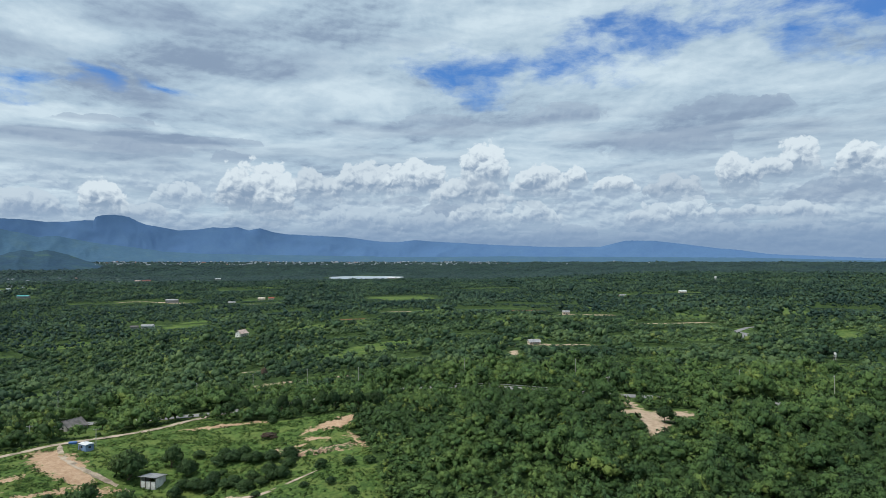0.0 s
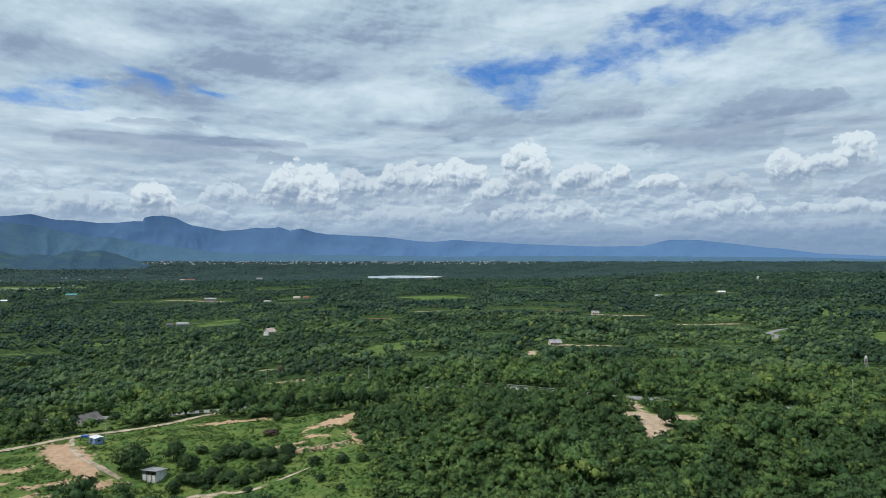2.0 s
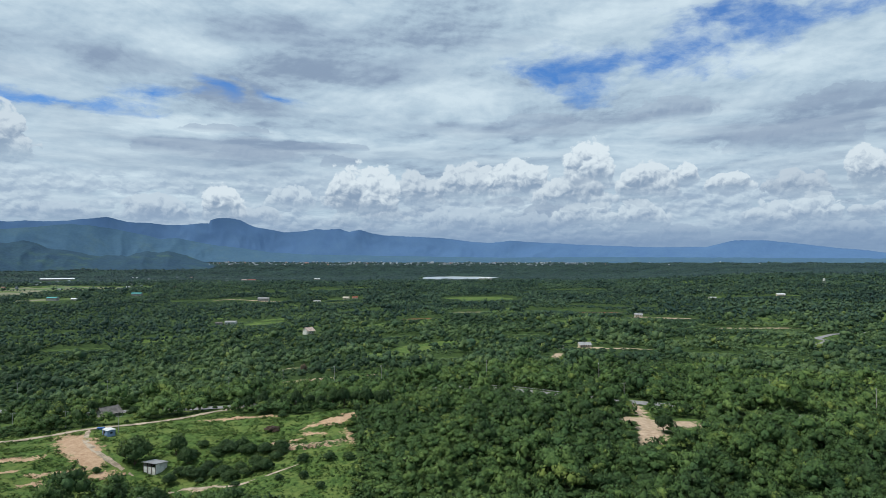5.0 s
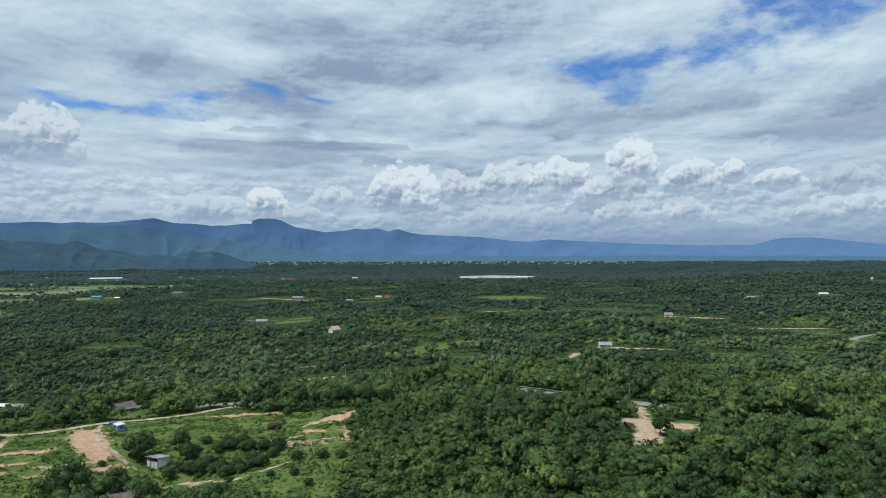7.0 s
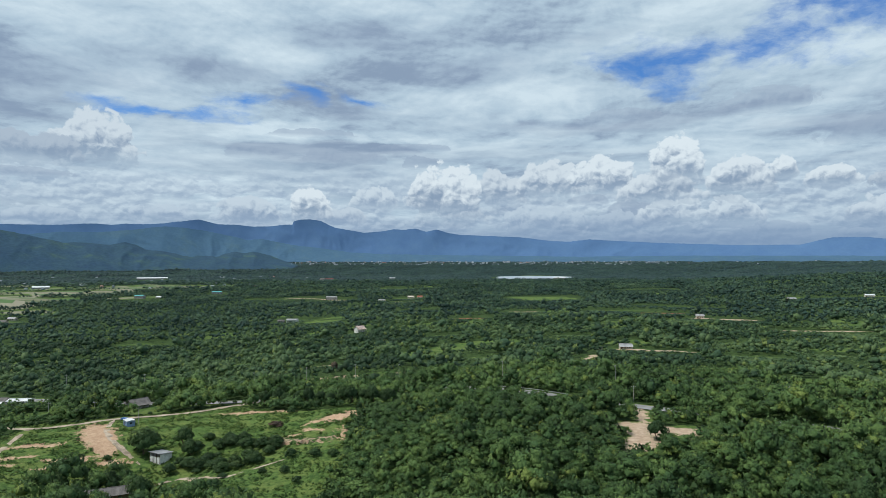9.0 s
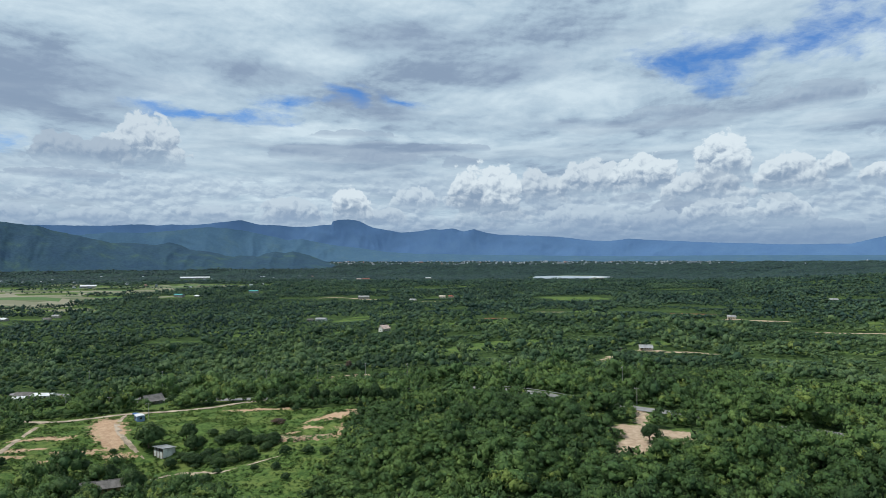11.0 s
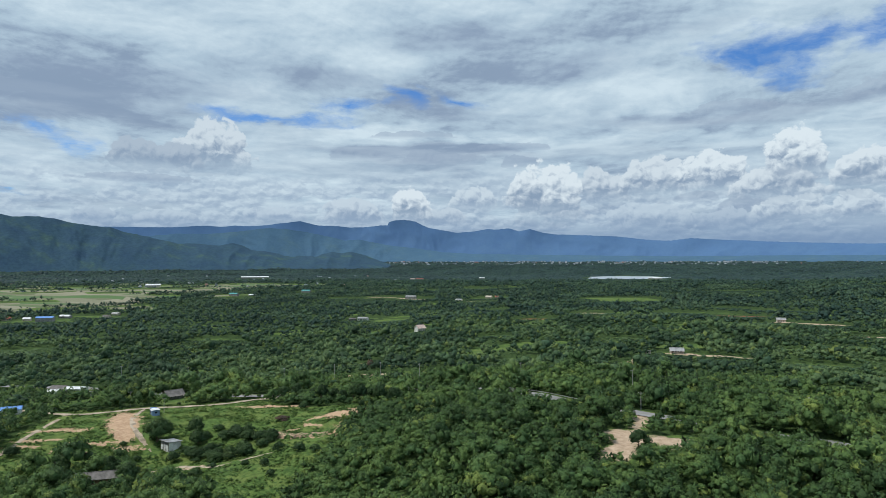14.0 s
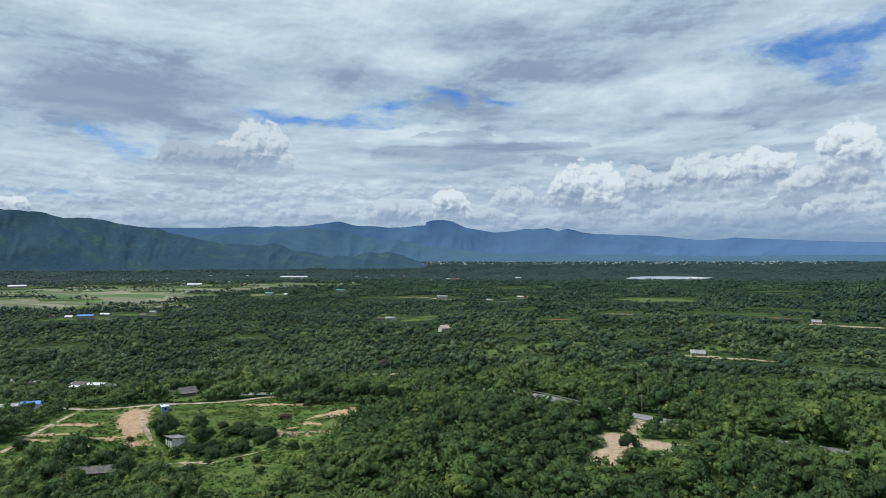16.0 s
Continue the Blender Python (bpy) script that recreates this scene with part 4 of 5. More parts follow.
def box(bm, x0, x1, y0, y1, z0, z1, bevel=0.0):
    vs = [bm.verts.new((x, y, z)) for z in (z0, z1) for x, y in ((x0, y0), (x1, y0), (x1, y1), (x0, y1))]
    for f in ((3, 2, 1, 0), (4, 5, 6, 7), (0, 1, 5, 4), (1, 2, 6, 5), (2, 3, 7, 6), (3, 0, 4, 7)):
        bm.faces.new([vs[q] for q in f])
    if bevel:
        bmesh.ops.bevel(bm, geom=list(bm.edges), offset=bevel, segments=1, affect="EDGES")
    return bm


def rod(bm, a, b, r0, r1, sides=7):
    """A tapered round bar."""
    a, b = Vector(a), Vector(b)
    q = (b - a).to_track_quat("Z", "Y")
    rings = []
    for p, r in ((a, r0), (b, r1)):
        rings.append([bm.verts.new(p + q @ Vector((r * math.cos(s * 6.2832 / sides), r * math.sin(s * 6.2832 / sides), 0))) for s in range(sides)])
    for s in range(sides):
        bm.faces.new((rings[0][s], rings[0][(s + 1) % sides], rings[1][(s + 1) % sides], rings[1][s]))
    bm.faces.new(rings[1])
    bm.faces.new(rings[0][::-1])
    return bm


def thing(name, x, y, turn, label, category, group="", lift=0.0):
    ob = new(name)
    ob.empty_display_size = 0.3
    ob.matrix_world = pose(x, y, float(ground_height(x, y)) + lift, 0, 0, turn)
    return tagged(ob, label, category, group)


WHITE_WALL = plain("white_wall", (0.72, 0.72, 0.70), 0.8, 0.3, wear=0.25, size=2)
CREAM_WALL = plain("cream_wall", (0.62, 0.55, 0.46), 0.8, 0.3, wear=0.25, size=2)
GREY_WALL = plain("grey_render", (0.34, 0.33, 0.32), 0.85, 0.2, wear=0.3, size=2)
BLUE_WALL = plain("blue_sheet_wall", (0.20, 0.30, 0.48), 0.5, 0.4, wear=0.2, size=2)
BROWN_WOOD = plain("weathered_wood", (0.17, 0.115, 0.08), 0.85, 0.2, wear=0.4, size=0.7)
GREY_ROOF = plain("weathered_cement_roof", (0.17, 0.16, 0.155), 0.85, 0.2, wear=0.35, size=2)
TIN_ROOF = plain("tin_roof", (0.42, 0.42, 0.43), 0.5, 0.4, metal=0.3, wear=0.3, size=3)
WHITE_ROOF = plain("white_metal_roof", (0.74, 0.76, 0.78), 0.45, 0.4, wear=0.15, size=4)
BLUE_ROOF = plain("blue_metal_roof", (0.13, 0.29, 0.66), 0.45, 0.4, wear=0.15, size=4)
TEAL_ROOF = plain("teal_metal_roof", (0.10, 0.42, 0.42), 0.45, 0.4, wear=0.15, size=4)
PINK_ROOF = plain("faded_red_tile_roof", (0.55, 0.43, 0.39), 0.8, 0.2, wear=0.25, size=2)
RED_ROOF = plain("red_tile_roof", (0.36, 0.11, 0.075), 0.7, 0.3, wear=0.25, size=2)
DARK_GLASS = plain("dark_window_glass", (0.03, 0.035, 0.04), 0.12, 0.6, wear=0.1, size=1)
CONCRETE = plain("concrete", (0.42, 0.41, 0.39), 0.85, 0.2, wear=0.3, size=1)
STEEL = plain("galvanised_steel", (0.50, 0.51, 0.52), 0.45, 0.5, metal=0.7, wear=0.2, size=1)
WHITE_PLASTIC = plain("white_plastic", (0.78, 0.78, 0.76), 0.5, 0.4, wear=0.15, size=1)
BLUE_PLASTIC = plain("blue_plastic", (0.05, 0.16, 0.45), 0.5, 0.4, wear=0.2, size=0.6)
YELLOW_PAINT = plain("yellow_sign_paint", (0.75, 0.48, 0.04), 0.5, 0.4, wear=0.15, size=0.5)
CABLE = plain("dark_cable", (0.06, 0.06, 0.06), 0.6, 0.3)
DEAD_TWIGS = leaves("dry_twigs", (0.10, 0.07, 0.055), (0.15, 0.11, 0.085), (0.20, 0.155, 0.12), (0.18, 0.14, 0.10))


def roof_slope(x0, x1, y0, z0, y1, z1, ribs):
    """One roof slope of ribbed sheets, with a thickness."""
    bm = bmesh.new()
    rows = []
    for under in (0.0, -0.07):
        for y, z in ((y0, z0), (y1, z1)):
            rows.append([bm.verts.new((x0 + (x1 - x0) * q / (2 * ribs), y, z + under + (0.05 if q % 2 else 0.0))) for q in range(2 * ribs + 1)])
    a, b, c, d = rows
    for q in range(2 * ribs):
        bm.faces.new((a[q], a[q + 1], b[q + 1], b[q]))
        bm.faces.new((d[q], d[q + 1], c[q + 1], c[q]))
        bm.faces.new((c[q], c[q + 1], a[q + 1], a[q]))
        bm.faces.new((b[q], b[q + 1], d[q + 1], d[q]))
    for q in (0, -1):
        bm.faces.new((a[q], b[q], d[q], c[q]))
    bmesh.ops.recalc_face_normals(bm, faces=bm.faces)
    return bm


def shell(L, W, h, ridge, t=0.18):
    """Four walls with gable ends, hollow, on a low plinth."""
    bm = bmesh.new()
    x, y = L / 2, W / 2
    box(bm, -x, x, -y, -y + t, -0.8, h)
    box(bm, -x, x, y - t, y, -0.8, h)
    for sx in (-1, 1):
        a, b = sorted((sx * x, sx * (x - t)))
        sec = [(-y + t, -0.8), (y - t, -0.8), (y - t, h), (0, h + ridge * (1 - t / y)), (-y + t, h)]
        lo, hi = [bm.verts.new((a, p, q)) for p, q in sec], [bm.verts.new((b, p, q)) for p, q in sec]
        bm.faces.new(lo[::-1])
        bm.faces.new(hi)
        for q in range(5):
            bm.faces.new((lo[q], lo[(q + 1) % 5], hi[(q + 1) % 5], hi[q]))
    bmesh.ops.recalc_face_normals(bm, faces=bm.faces)
    return bm


def opening(kind, parent, x, y, z0, w_, h_, face, frame_mat, fill_mat):
    """A door or window set in a wall. face: 'x' or 'y', the wall's outward axis, with its sign."""
    s = 1 if face[0] == "+" else -1

    def slab(u0, u1, v0, v1, d0, d1):
        bm = bmesh.new()
        lo, hi = sorted((s * d0, s * d1))
        if face[1] == "y":
            return box(bm, x + u0, x + u1, y + lo, y + hi, v0, v1)
        return box(bm, x + lo, x + hi, y + u0, y + u1, v0, v1)

    leaf = part(kind, slab(-w_ / 2 + 0.07, w_ / 2 - 0.07, z0 + 0.05, z0 + h_ - 0.07, -0.05, 0.02), fill_mat, parent)
    for name, r in (("jamb", (-w_ / 2, -w_ / 2 + 0.07, z0, z0 + h_)), ("jamb", (w_ / 2 - 0.07, w_ / 2, z0, z0 + h_)), ("lintel", (-w_ / 2 + 0.07, w_ / 2 - 0.07, z0 + h_ - 0.07, z0 + h_))):
        part(name, slab(*r, -0.05, 0.06), frame_mat, leaf)
    if kind == "window":
        part("sill", slab(-w_ / 2 - 0.05, w_ / 2 + 0.05, z0 - 0.06, z0 + 0.05, -0.05, 0.12), frame_mat, leaf)


def gable_house(name, x, y, turn, L, W, h, ridge, wall, roof, label, over=0.6, ribs=None, windows=2, doors=1, porch=0.0, category="house", group="", door_mat=None):
    ob = thing(name, x, y, turn, label, category, group)
    body = part("wall", shell(L, W, h, ridge), wall, ob)
    slope = ridge / (W / 2)
    ribs = ribs or max(6, int(L / 0.45))
    for s in (-1, 1):
        part("roof_slope", roof_slope(-L / 2 - over, L / 2 + over, s * (W / 2 + over), h - slope * over + 0.1, 0.0, h + ridge + 0.1, ribs), roof, ob)
    part("ridge_cap", box(bmesh.new(), -L / 2 - over, L / 2 + over, -0.18, 0.18, h + ridge + 0.1, h + ridge + 0.2), roof, ob)
    for q in range(windows):
        u = (q + 0.5 + (0.5 if doors else 0)) / (windows + (1 if doors else 0)) * L - L / 2
        for s in (-1, 1):
            opening("window", ob, u, s * W / 2, 1.0, 1.2, 1.1, "+y" if s > 0 else "-y", wall, DARK_GLASS)
    if doors:
        opening("door", ob, -L / 2 + 1.2, -W / 2, 0.0, 1.0, 2.05, "-y", wall, door_mat or BROWN_WOOD)
    opening("window", ob, L / 2, 0.0, 1.0, 1.2, 1.0, "+x", wall, DARK_GLASS)
    opening("window", ob, -L / 2, 0.0, 1.0, 1.2, 1.0, "-x", wall, DARK_GLASS)
    if porch:
        part("porch_roof", roof_slope(-L / 2 - over, L / 2 + over, -W / 2 - porch, h - 0.75, -W / 2 - 0.25, h - 0.15, ribs), roof, ob)
        for q in range(4):
            u = -L / 2 + 0.2 + q * (L - 0.4) / 3
            part("post", box(bmesh.new(), u - 0.08, u + 0.08, -W / 2 - porch + 0.25, -W / 2 - porch + 0.41, -0.6, h - 0.7), wall, ob)
    return ob


def lean_to(name, x, y, turn, L, W, h0, h1, wall, roof, label, category="shed", group="", open_front=True):
    """A shed under one slope, open along its high side."""
    ob = thing(name, x, y, turn, label, category, group)
    part("roof_slope", roof_slope(-L / 2 - 0.5, L / 2 + 0.5, W / 2 + 0.5, h0, -W / 2 - 0.7, h1, int(L / 0.4)), roof, ob)
    part("back_wall", box(bmesh.new(), -L / 2, L / 2, W / 2 - 0.12, W / 2, -0.8, h0 - 0.05), wall, ob)
    for s in (-1, 1):
        bm = bmesh.new()
        a, b = sorted((s * L / 2, s * (L / 2 - 0.12)))
        sec = [(-W / 2, -0.8), (W / 2 - 0.13, -0.8), (W / 2 - 0.13, h0 - 0.05), (-W / 2, h0 + (h1 - h0) * 0.35 if h1 > h0 else h1 - 0.2)]
        lo, hi = [bm.verts.new((a, p, q)) for p, q in sec], [bm.verts.new((b, p, q)) for p, q in sec]
        bm.faces.new(lo[::-1])
        bm.faces.new(hi)
        for q in range(4):
            bm.faces.new((lo[q], lo[(q + 1) % 4], hi[(q + 1) % 4], hi[q]))
        part("side_wall", bm, wall, ob)
    if open_front:
        part("front_wall", box(bmesh.new(), -L / 2 + 0.13, L / 2 - 0.13, -W / 2, -W / 2 + 0.12, -0.8, min(h0, h1) * 0.72), wall, ob)
    for q in range(4):
        u = -L / 2 + 0.22 + q * (L - 0.44) / 3
        part("post", box(bmesh.new(), u - 0.06, u + 0.06, -W / 2 - 0.14, -W / 2 - 0.02, -0.6, h1 - 0.12), BROWN_WOOD, ob)
    return ob


# round the meadow
lean_to("shed", -108.5, 247, -12, 6.6, 6.0, 3.0, 3.9, WHITE_WALL, TIN_ROOF, "white block shed with a tin roof beside a lane")
gable_house("site_booth", -148, 273, -30, 5.0, 3.6, 2.6, 0.2, BLUE_WALL, WHITE_ROOF, "small blue sheet-metal booth with a white roof", over=0.25, windows=1, category="booth")
gable_house("farmhouse", -175, 310, 68, 9.0, 6.0, 2.8, 2.0, GREY_WALL, GREY_ROOF, "old farmhouse with a weathered grey roof and porch", over=0.9, windows=3, porch=2.6)
lean_to("outbuilding", -185, 307, 20, 3.4, 2.6, 2.0, 2.5, CREAM_WALL, TIN_ROOF, "small pale outbuilding beside a farmhouse", "outbuilding")
gable_house("barn", -249, 303, 20, 11.0, 7.0, 3.0, 0.7, WHITE_WALL, WHITE_ROOF, "low barn with a bright white metal roof", windows=3, category="barn")
gable_house("house", -262, 301, 20, 9.0, 6.0, 2.8, 1.4, GREY_WALL, GREY_ROOF, "house with a dark grey roof among trees")
gable_house("shed", -257, 294, 40, 6.5, 4.5, 2.4, 0.6, WHITE_WALL, WHITE_ROOF, "white-roofed shed among trees", windows=1, category="shed")
gable_house("house", -219, 245, 50, 8.5, 7.0, 2.8, 1.0, WHITE_WALL, BLUE_ROOF, "house with a bright blue metal roof")
gable_house("barn", -226, 236, 50, 11.0, 6.5, 2.6, 0.9, GREY_WALL, TIN_ROOF, "barn with a pale weathered tin roof", category="barn")
gable_house("house", -88, 195, 42, 14.0, 6.5, 2.6, 1.5, BROWN_WOOD, GREY_ROOF, "long house with a grey cement roof among trees", windows=4)
lean_to("hut", -97, 186.5, 35, 4.4, 3.2, 2.2, 2.7, BROWN_WOOD, TIN_ROOF, "open wooden hut with a tin roof", "hut")
tub = thing("water_tank", -81.5, 208, 0, "round white plastic water tank on a low stand", "tank")
bm = bmesh.new()
prof = [(1.15, 0.35), (1.25, 0.6), (1.25, 1.9), (1.1, 2.2), (0.5, 2.5), (0.0, 2.55)]
rings = [[bm.verts.new((r * math.cos(a * 0.3927), r * math.sin(a * 0.3927), z)) for a in range(16)] for r, z in prof[:-1]]
for a, b in zip(rings, rings[1:]):
    for q in range(16):
        bm.faces.new((a[q], a[(q + 1) % 16], b[(q + 1) % 16], b[q]))
bm.faces.new(rings[-1])
bm.faces.new(rings[0][::-1])
part("tank_body", bm, WHITE_PLASTIC, tub, smooth_faces=True)
part("stand", box(bmesh.new(), -1.3, 1.3, -1.3, 1.3, -0.5, 0.35, 0.05), CONCRETE, tub)
part("lid", rod(bmesh.new(), (0, 0, 2.5), (0, 0, 2.68), 0.4, 0.36, 14), WHITE_PLASTIC, tub)
drum = thing("water_drum", -158, 281, 10, "two-metre blue plastic water trough beside a track", "trough")
part("trough_body", box(bmesh.new(), -1.5, 1.5, -0.9, 0.9, 0.0, 0.95, 0.12), BLUE_PLASTIC, drum)
part("rim", box(bmesh.new(), -1.6, 1.6, -1.0, 1.0, 0.95, 1.05, 0.03), BLUE_PLASTIC, drum)

# farther houses
gable_house("villa", -219, 716, 60, 10.0, 8.0, 4.6, 2.8, WHITE_WALL, PINK_ROOF, "white villa with a faded red roof and a porch", over=0.8, windows=3, porch=2.4)
gable_house("barn", -388, 864, 10, 15.0, 9.0, 3.6, 1.4, WHITE_WALL, TIN_ROOF, "long tin-roofed barn beside a green field", windows=5, category="barn")
gable_house("barn", -404, 860, 10, 9.0, 6.0, 3.0, 1.0, GREY_WALL, GREY_ROOF, "grey farm building beside a barn", category="barn")
gable_house("house", 80, 560, 12, 9.5, 6.0, 2.8, 1.3, CREAM_WALL, TIN_ROOF, "low house with a pale tin roof on a bare knoll", windows=4, porch=2.0)
lean_to("hut", 60, 545, 0, 5.0, 4.0, 2.2, 2.8, CREAM_WALL, TIN_ROOF, "small pale hut below a house", "hut")
for x, y, turn, L, W, roof, label in ((166, 864, 5, 9, 5, TIN_ROOF, "house with a pale tin roof in a sandy clearing"), (-371, 1350, 0, 13, 9, CREAM_WALL, "cream-roofed farm building in a clearing"),
                                      (-352, 1352, 20, 11, 8, RED_ROOF, "house with a red roof in a clearing"), (-540, 1310, 10, 23, 9, TIN_ROOF, "long tin-roofed farm building"),
                                      (-406, 1267, 0, 13, 8, TIN_ROOF, "tin-roofed house among trees"), (-942, 1472, 12, 24, 12, TEAL_ROOF, "barn with a teal metal roof"),
                                      (-977, 1236, 5, 22, 10, TEAL_ROOF, "building with a teal roof among trees"), (-945, 1262, 0, 16, 9, WHITE_ROOF, "white-roofed house among trees"),
                                      (-825, 670, 40, 23, 13, BLUE_ROOF, "house with a bright blue roof at the plain's edge"), (-855, 662, 40, 10, 8, WHITE_ROOF, "white-roofed shed beside a blue-roofed house"),
                                      (-913, 667, 40, 12, 9, RED_ROOF, "house with a red tile roof at the plain's edge"), (-847, 718, 20, 16, 9, WHITE_ROOF, "white-roofed barn by an orchard"),
                                      (-833, 798, 10, 12, 8, TIN_ROOF, "tin-roofed house by an orchard"), (-798, 753, 15, 11, 8, GREY_ROOF, "grey-roofed house by an orchard"),
                                      (482, 1297, 0, 14, 8, WHITE_ROOF, "white-roofed house in far woods"), (354, 1267, 10, 13, 8, TIN_ROOF, "tin-roofed house in far woods"),
                                      (-2041, 2543, 40, 130, 26, WHITE_ROOF, "long white-roofed warehouse on the far plain"), (-1671, 1611, 48, 46, 16, WHITE_ROOF, "white-roofed hall among fields"),
                                      (-2052, 1237, 60, 50, 18, WHITE_ROOF, "pale hall at the foot of the hills"), (-1235, 2734, 20, 34, 16, RED_ROOF, "red-roofed hall on the far plain"),
                                      (-1262, 2716, 0, 22, 14, PINK_ROOF, "faded red-roofed house on the far plain"), (-1010, 2950, 10, 26, 12, WHITE_ROOF, "white-roofed house on the far plain"), (-215, 2960, 0, 55, 20, WHITE_ROOF, "long white hall beside the reservoir")):
    gable_house("house", x, y, turn, L, W, 5.5 if L > 18 else 3.2, 1.8 if L < 40 else 4.0, CREAM_WALL if L < 15 else GREY_WALL, roof, label, windows=3, group="scattered farm buildings")

# power line along the road
POLES = [(-255, 340), (-205, 350), (-134, 359), (-108, 376), (-78, 382), (-47, 374), (14, 378), (76, 366), (150, 326), (188, 310)]


def power_pole(x, y, turn, h, label):
    ob = thing("power_pole", x, y, turn, label, "utility pole", "power poles")
    part("pole", rod(bmesh.new(), (0, 0, -1), (0, 0, h), 0.17, 0.10, 8), CONCRETE, ob)
    part("crossarm", box(bmesh.new(), -1.1, 1.1, 0.13, 0.25, h - 0.7, h - 0.55), CONCRETE, ob)
    for u in (-1.0, 0.0, 1.0):
        part("insulator", rod(bmesh.new(), (u, 0.19, h - 0.55), (u, 0.19, h - 0.25), 0.08, 0.05, 6), WHITE_PLASTIC, ob)
    return ob


for q, (x, y) in enumerate(POLES):
    x2, y2 = POLES[min(q + 1, len(POLES) - 1)]
    x1, y1 = POLES[max(q - 1, 0)]
    power_pole(x, y, math.degrees(math.atan2(y2 - y1, x2 - x1)) + 90, 12.0, "grey concrete power pole above the woods")
for x, y in ((-178, 283), (-200, 276), (85, 330), (-146, 277)):
    power_pole(x, y, 20, 8.0, "slim concrete power pole beside a track")
for (x1, y1), (x2, y2) in zip(POLES, POLES[1:]):
    bm = bmesh.new()
    d = Vector((x2 - x1, y2 - y1, 0)).normalized()
    side_ = Vector((-d.y, d.x, 0))
    a, b = (Vector((x, y, float(ground_height(x, y)) + 11.75)) for x, y in ((x1, y1), (x2, y2)))
    for u in (-1.0, 0.0, 1.0):
        pts = [a.lerp(b, s / 8) + side_ * u - Vector((0, 0, 1.4 * (1 - (s / 4 - 1) ** 2))) for s in range(9)]
        for p, q in zip(pts, pts[1:]):
            rod(bm, p, q, 0.012, 0.012, 3)
    tagged(part("power_cable", bm, CABLE), "three sagging power cables between poles", "cable", "power cables", "structure")

# guard rail and sign on the road's bend
RAIL = [(8, 359.5), (15, 357.5), (23, 354.5), (34, 349.6), (44, 343.5), (50, 339.7), (55.5, 336.4)]
rail = thing("guard_rail", *RAIL[2], 0, "galvanised steel guard rail along the road's bend", "guard rail", lift=0.35)
base = rail.matrix_world.inverted()
for (x1, y1), (x2, y2) in zip(RAIL, RAIL[1:]):
    p, q = (base @ Vector((x, y, float(ground_height(x, y)) + 0.35)) for x, y in ((x1, y1), (x2, y2)))
    bm = bmesh.new()
    for z0, z1, out in ((0.62, 0.74, 0.0), (0.74, 0.80, 0.06), (0.80, 0.92, 0.0)):
        nrm = Vector((p.y - q.y, q.x - p.x, 0)).normalized()
        vs = [bm.verts.new(v) for v in (p + nrm * out + Vector((0, 0, z0)), q + nrm * out + Vector((0, 0, z0)), q + nrm * out + Vector((0, 0, z1)), p + nrm * out + Vector((0, 0, z1)))]
        ws = [bm.verts.new(v.co + nrm * 0.05) for v in vs]
        bm.faces.new(vs)
        bm.faces.new(ws[::-1])
        for k_ in range(4):
            bm.faces.new((vs[k_], ws[k_], ws[(k_ + 1) % 4], vs[(k_ + 1) % 4]))
    bmesh.ops.recalc_face_normals(bm, faces=bm.faces)
    part("rail_beam", bm, STEEL, rail)
    part("rail_post", rod(bmesh.new(), p - Vector((0, 0, 0.4)), p + Vector((0, 0, 0.9)), 0.07, 0.07, 6), STEEL, rail)
sign = thing("road_sign", 29, 357.5, 20, "yellow diamond road sign on a steel post", "road sign")
part("post", rod(bmesh.new(), (0, 0, -0.5), (0, 0, 2.6), 0.05, 0.05, 6), STEEL, sign)
bm = bmesh.new()
vs = [bm.verts.new((0.55 * math.cos(q * 1.5708), -0.06, 2.75 + 0.55 * math.sin(q * 1.5708))) for q in range(4)]
ws = [bm.verts.new(v.co + Vector((0, -0.03, 0))) for v in vs]
bm.faces.new(vs)
bm.faces.new(ws[::-1])
for k_ in range(4):
    bm.faces.new((vs[k_], vs[(k_ + 1) % 4], ws[(k_ + 1) % 4], ws[k_]))
bmesh.ops.recalc_face_normals(bm, faces=bm.faces)
part("sign_plate", bm, YELLOW_PAINT, sign)


def water_tower(x, y, h, r, label):
    ob = thing("water_tower", x, y, 15, label, "water tower", "water towers")
    for sx in (-1, 1):
        for sy in (-1, 1):
            part("leg", rod(bmesh.new(), (sx * r * 1.1, sy * r * 1.1, -1), (sx * r * 0.7, sy * r * 0.7, h - r), 0.22, 0.2, 6), CONCRETE, ob)
    for z in (0.35, 0.7):
        k_ = (1.1 - 0.4 * z) * r
        for a, b in (((-k_, -k_), (k_, -k_)), ((k_, -k_), (k_, k_)), ((k_, k_), (-k_, k_)), ((-k_, k_), (-k_, -k_))):
            part("brace", rod(bmesh.new(), (*a, z * h), (*b, z * h), 0.12, 0.12, 5), CONCRETE, ob)
    tank = part("tank", rod(bmesh.new(), (0, 0, h - r), (0, 0, h + r * 0.9), r, r, 14), WHITE_WALL, ob)
    part("tank_roof", rod(bmesh.new(), (0, 0, h + r * 0.9), (0, 0, h + r * 1.25), r * 1.05, r * 0.1, 14), WHITE_WALL, tank)


water_tower(690, 1633, 17, 2.6, "white water tower rising above far woods")
water_tower(272, 448, 6.5, 0.8, "small pale water tower in a clearing")

# ---- water ----
mat, n, b = material("reservoir_water", 0.28, 0.5)
p = n.node("ShaderNodeNewGeometry").outputs["Position"]
n.put(b.inputs["Base Color"], n.mix(n.noise(p, 0.02, 3), (0.34, 0.38, 0.43), (0.44, 0.48, 0.52)))
bm = bmesh.new()
rim = []
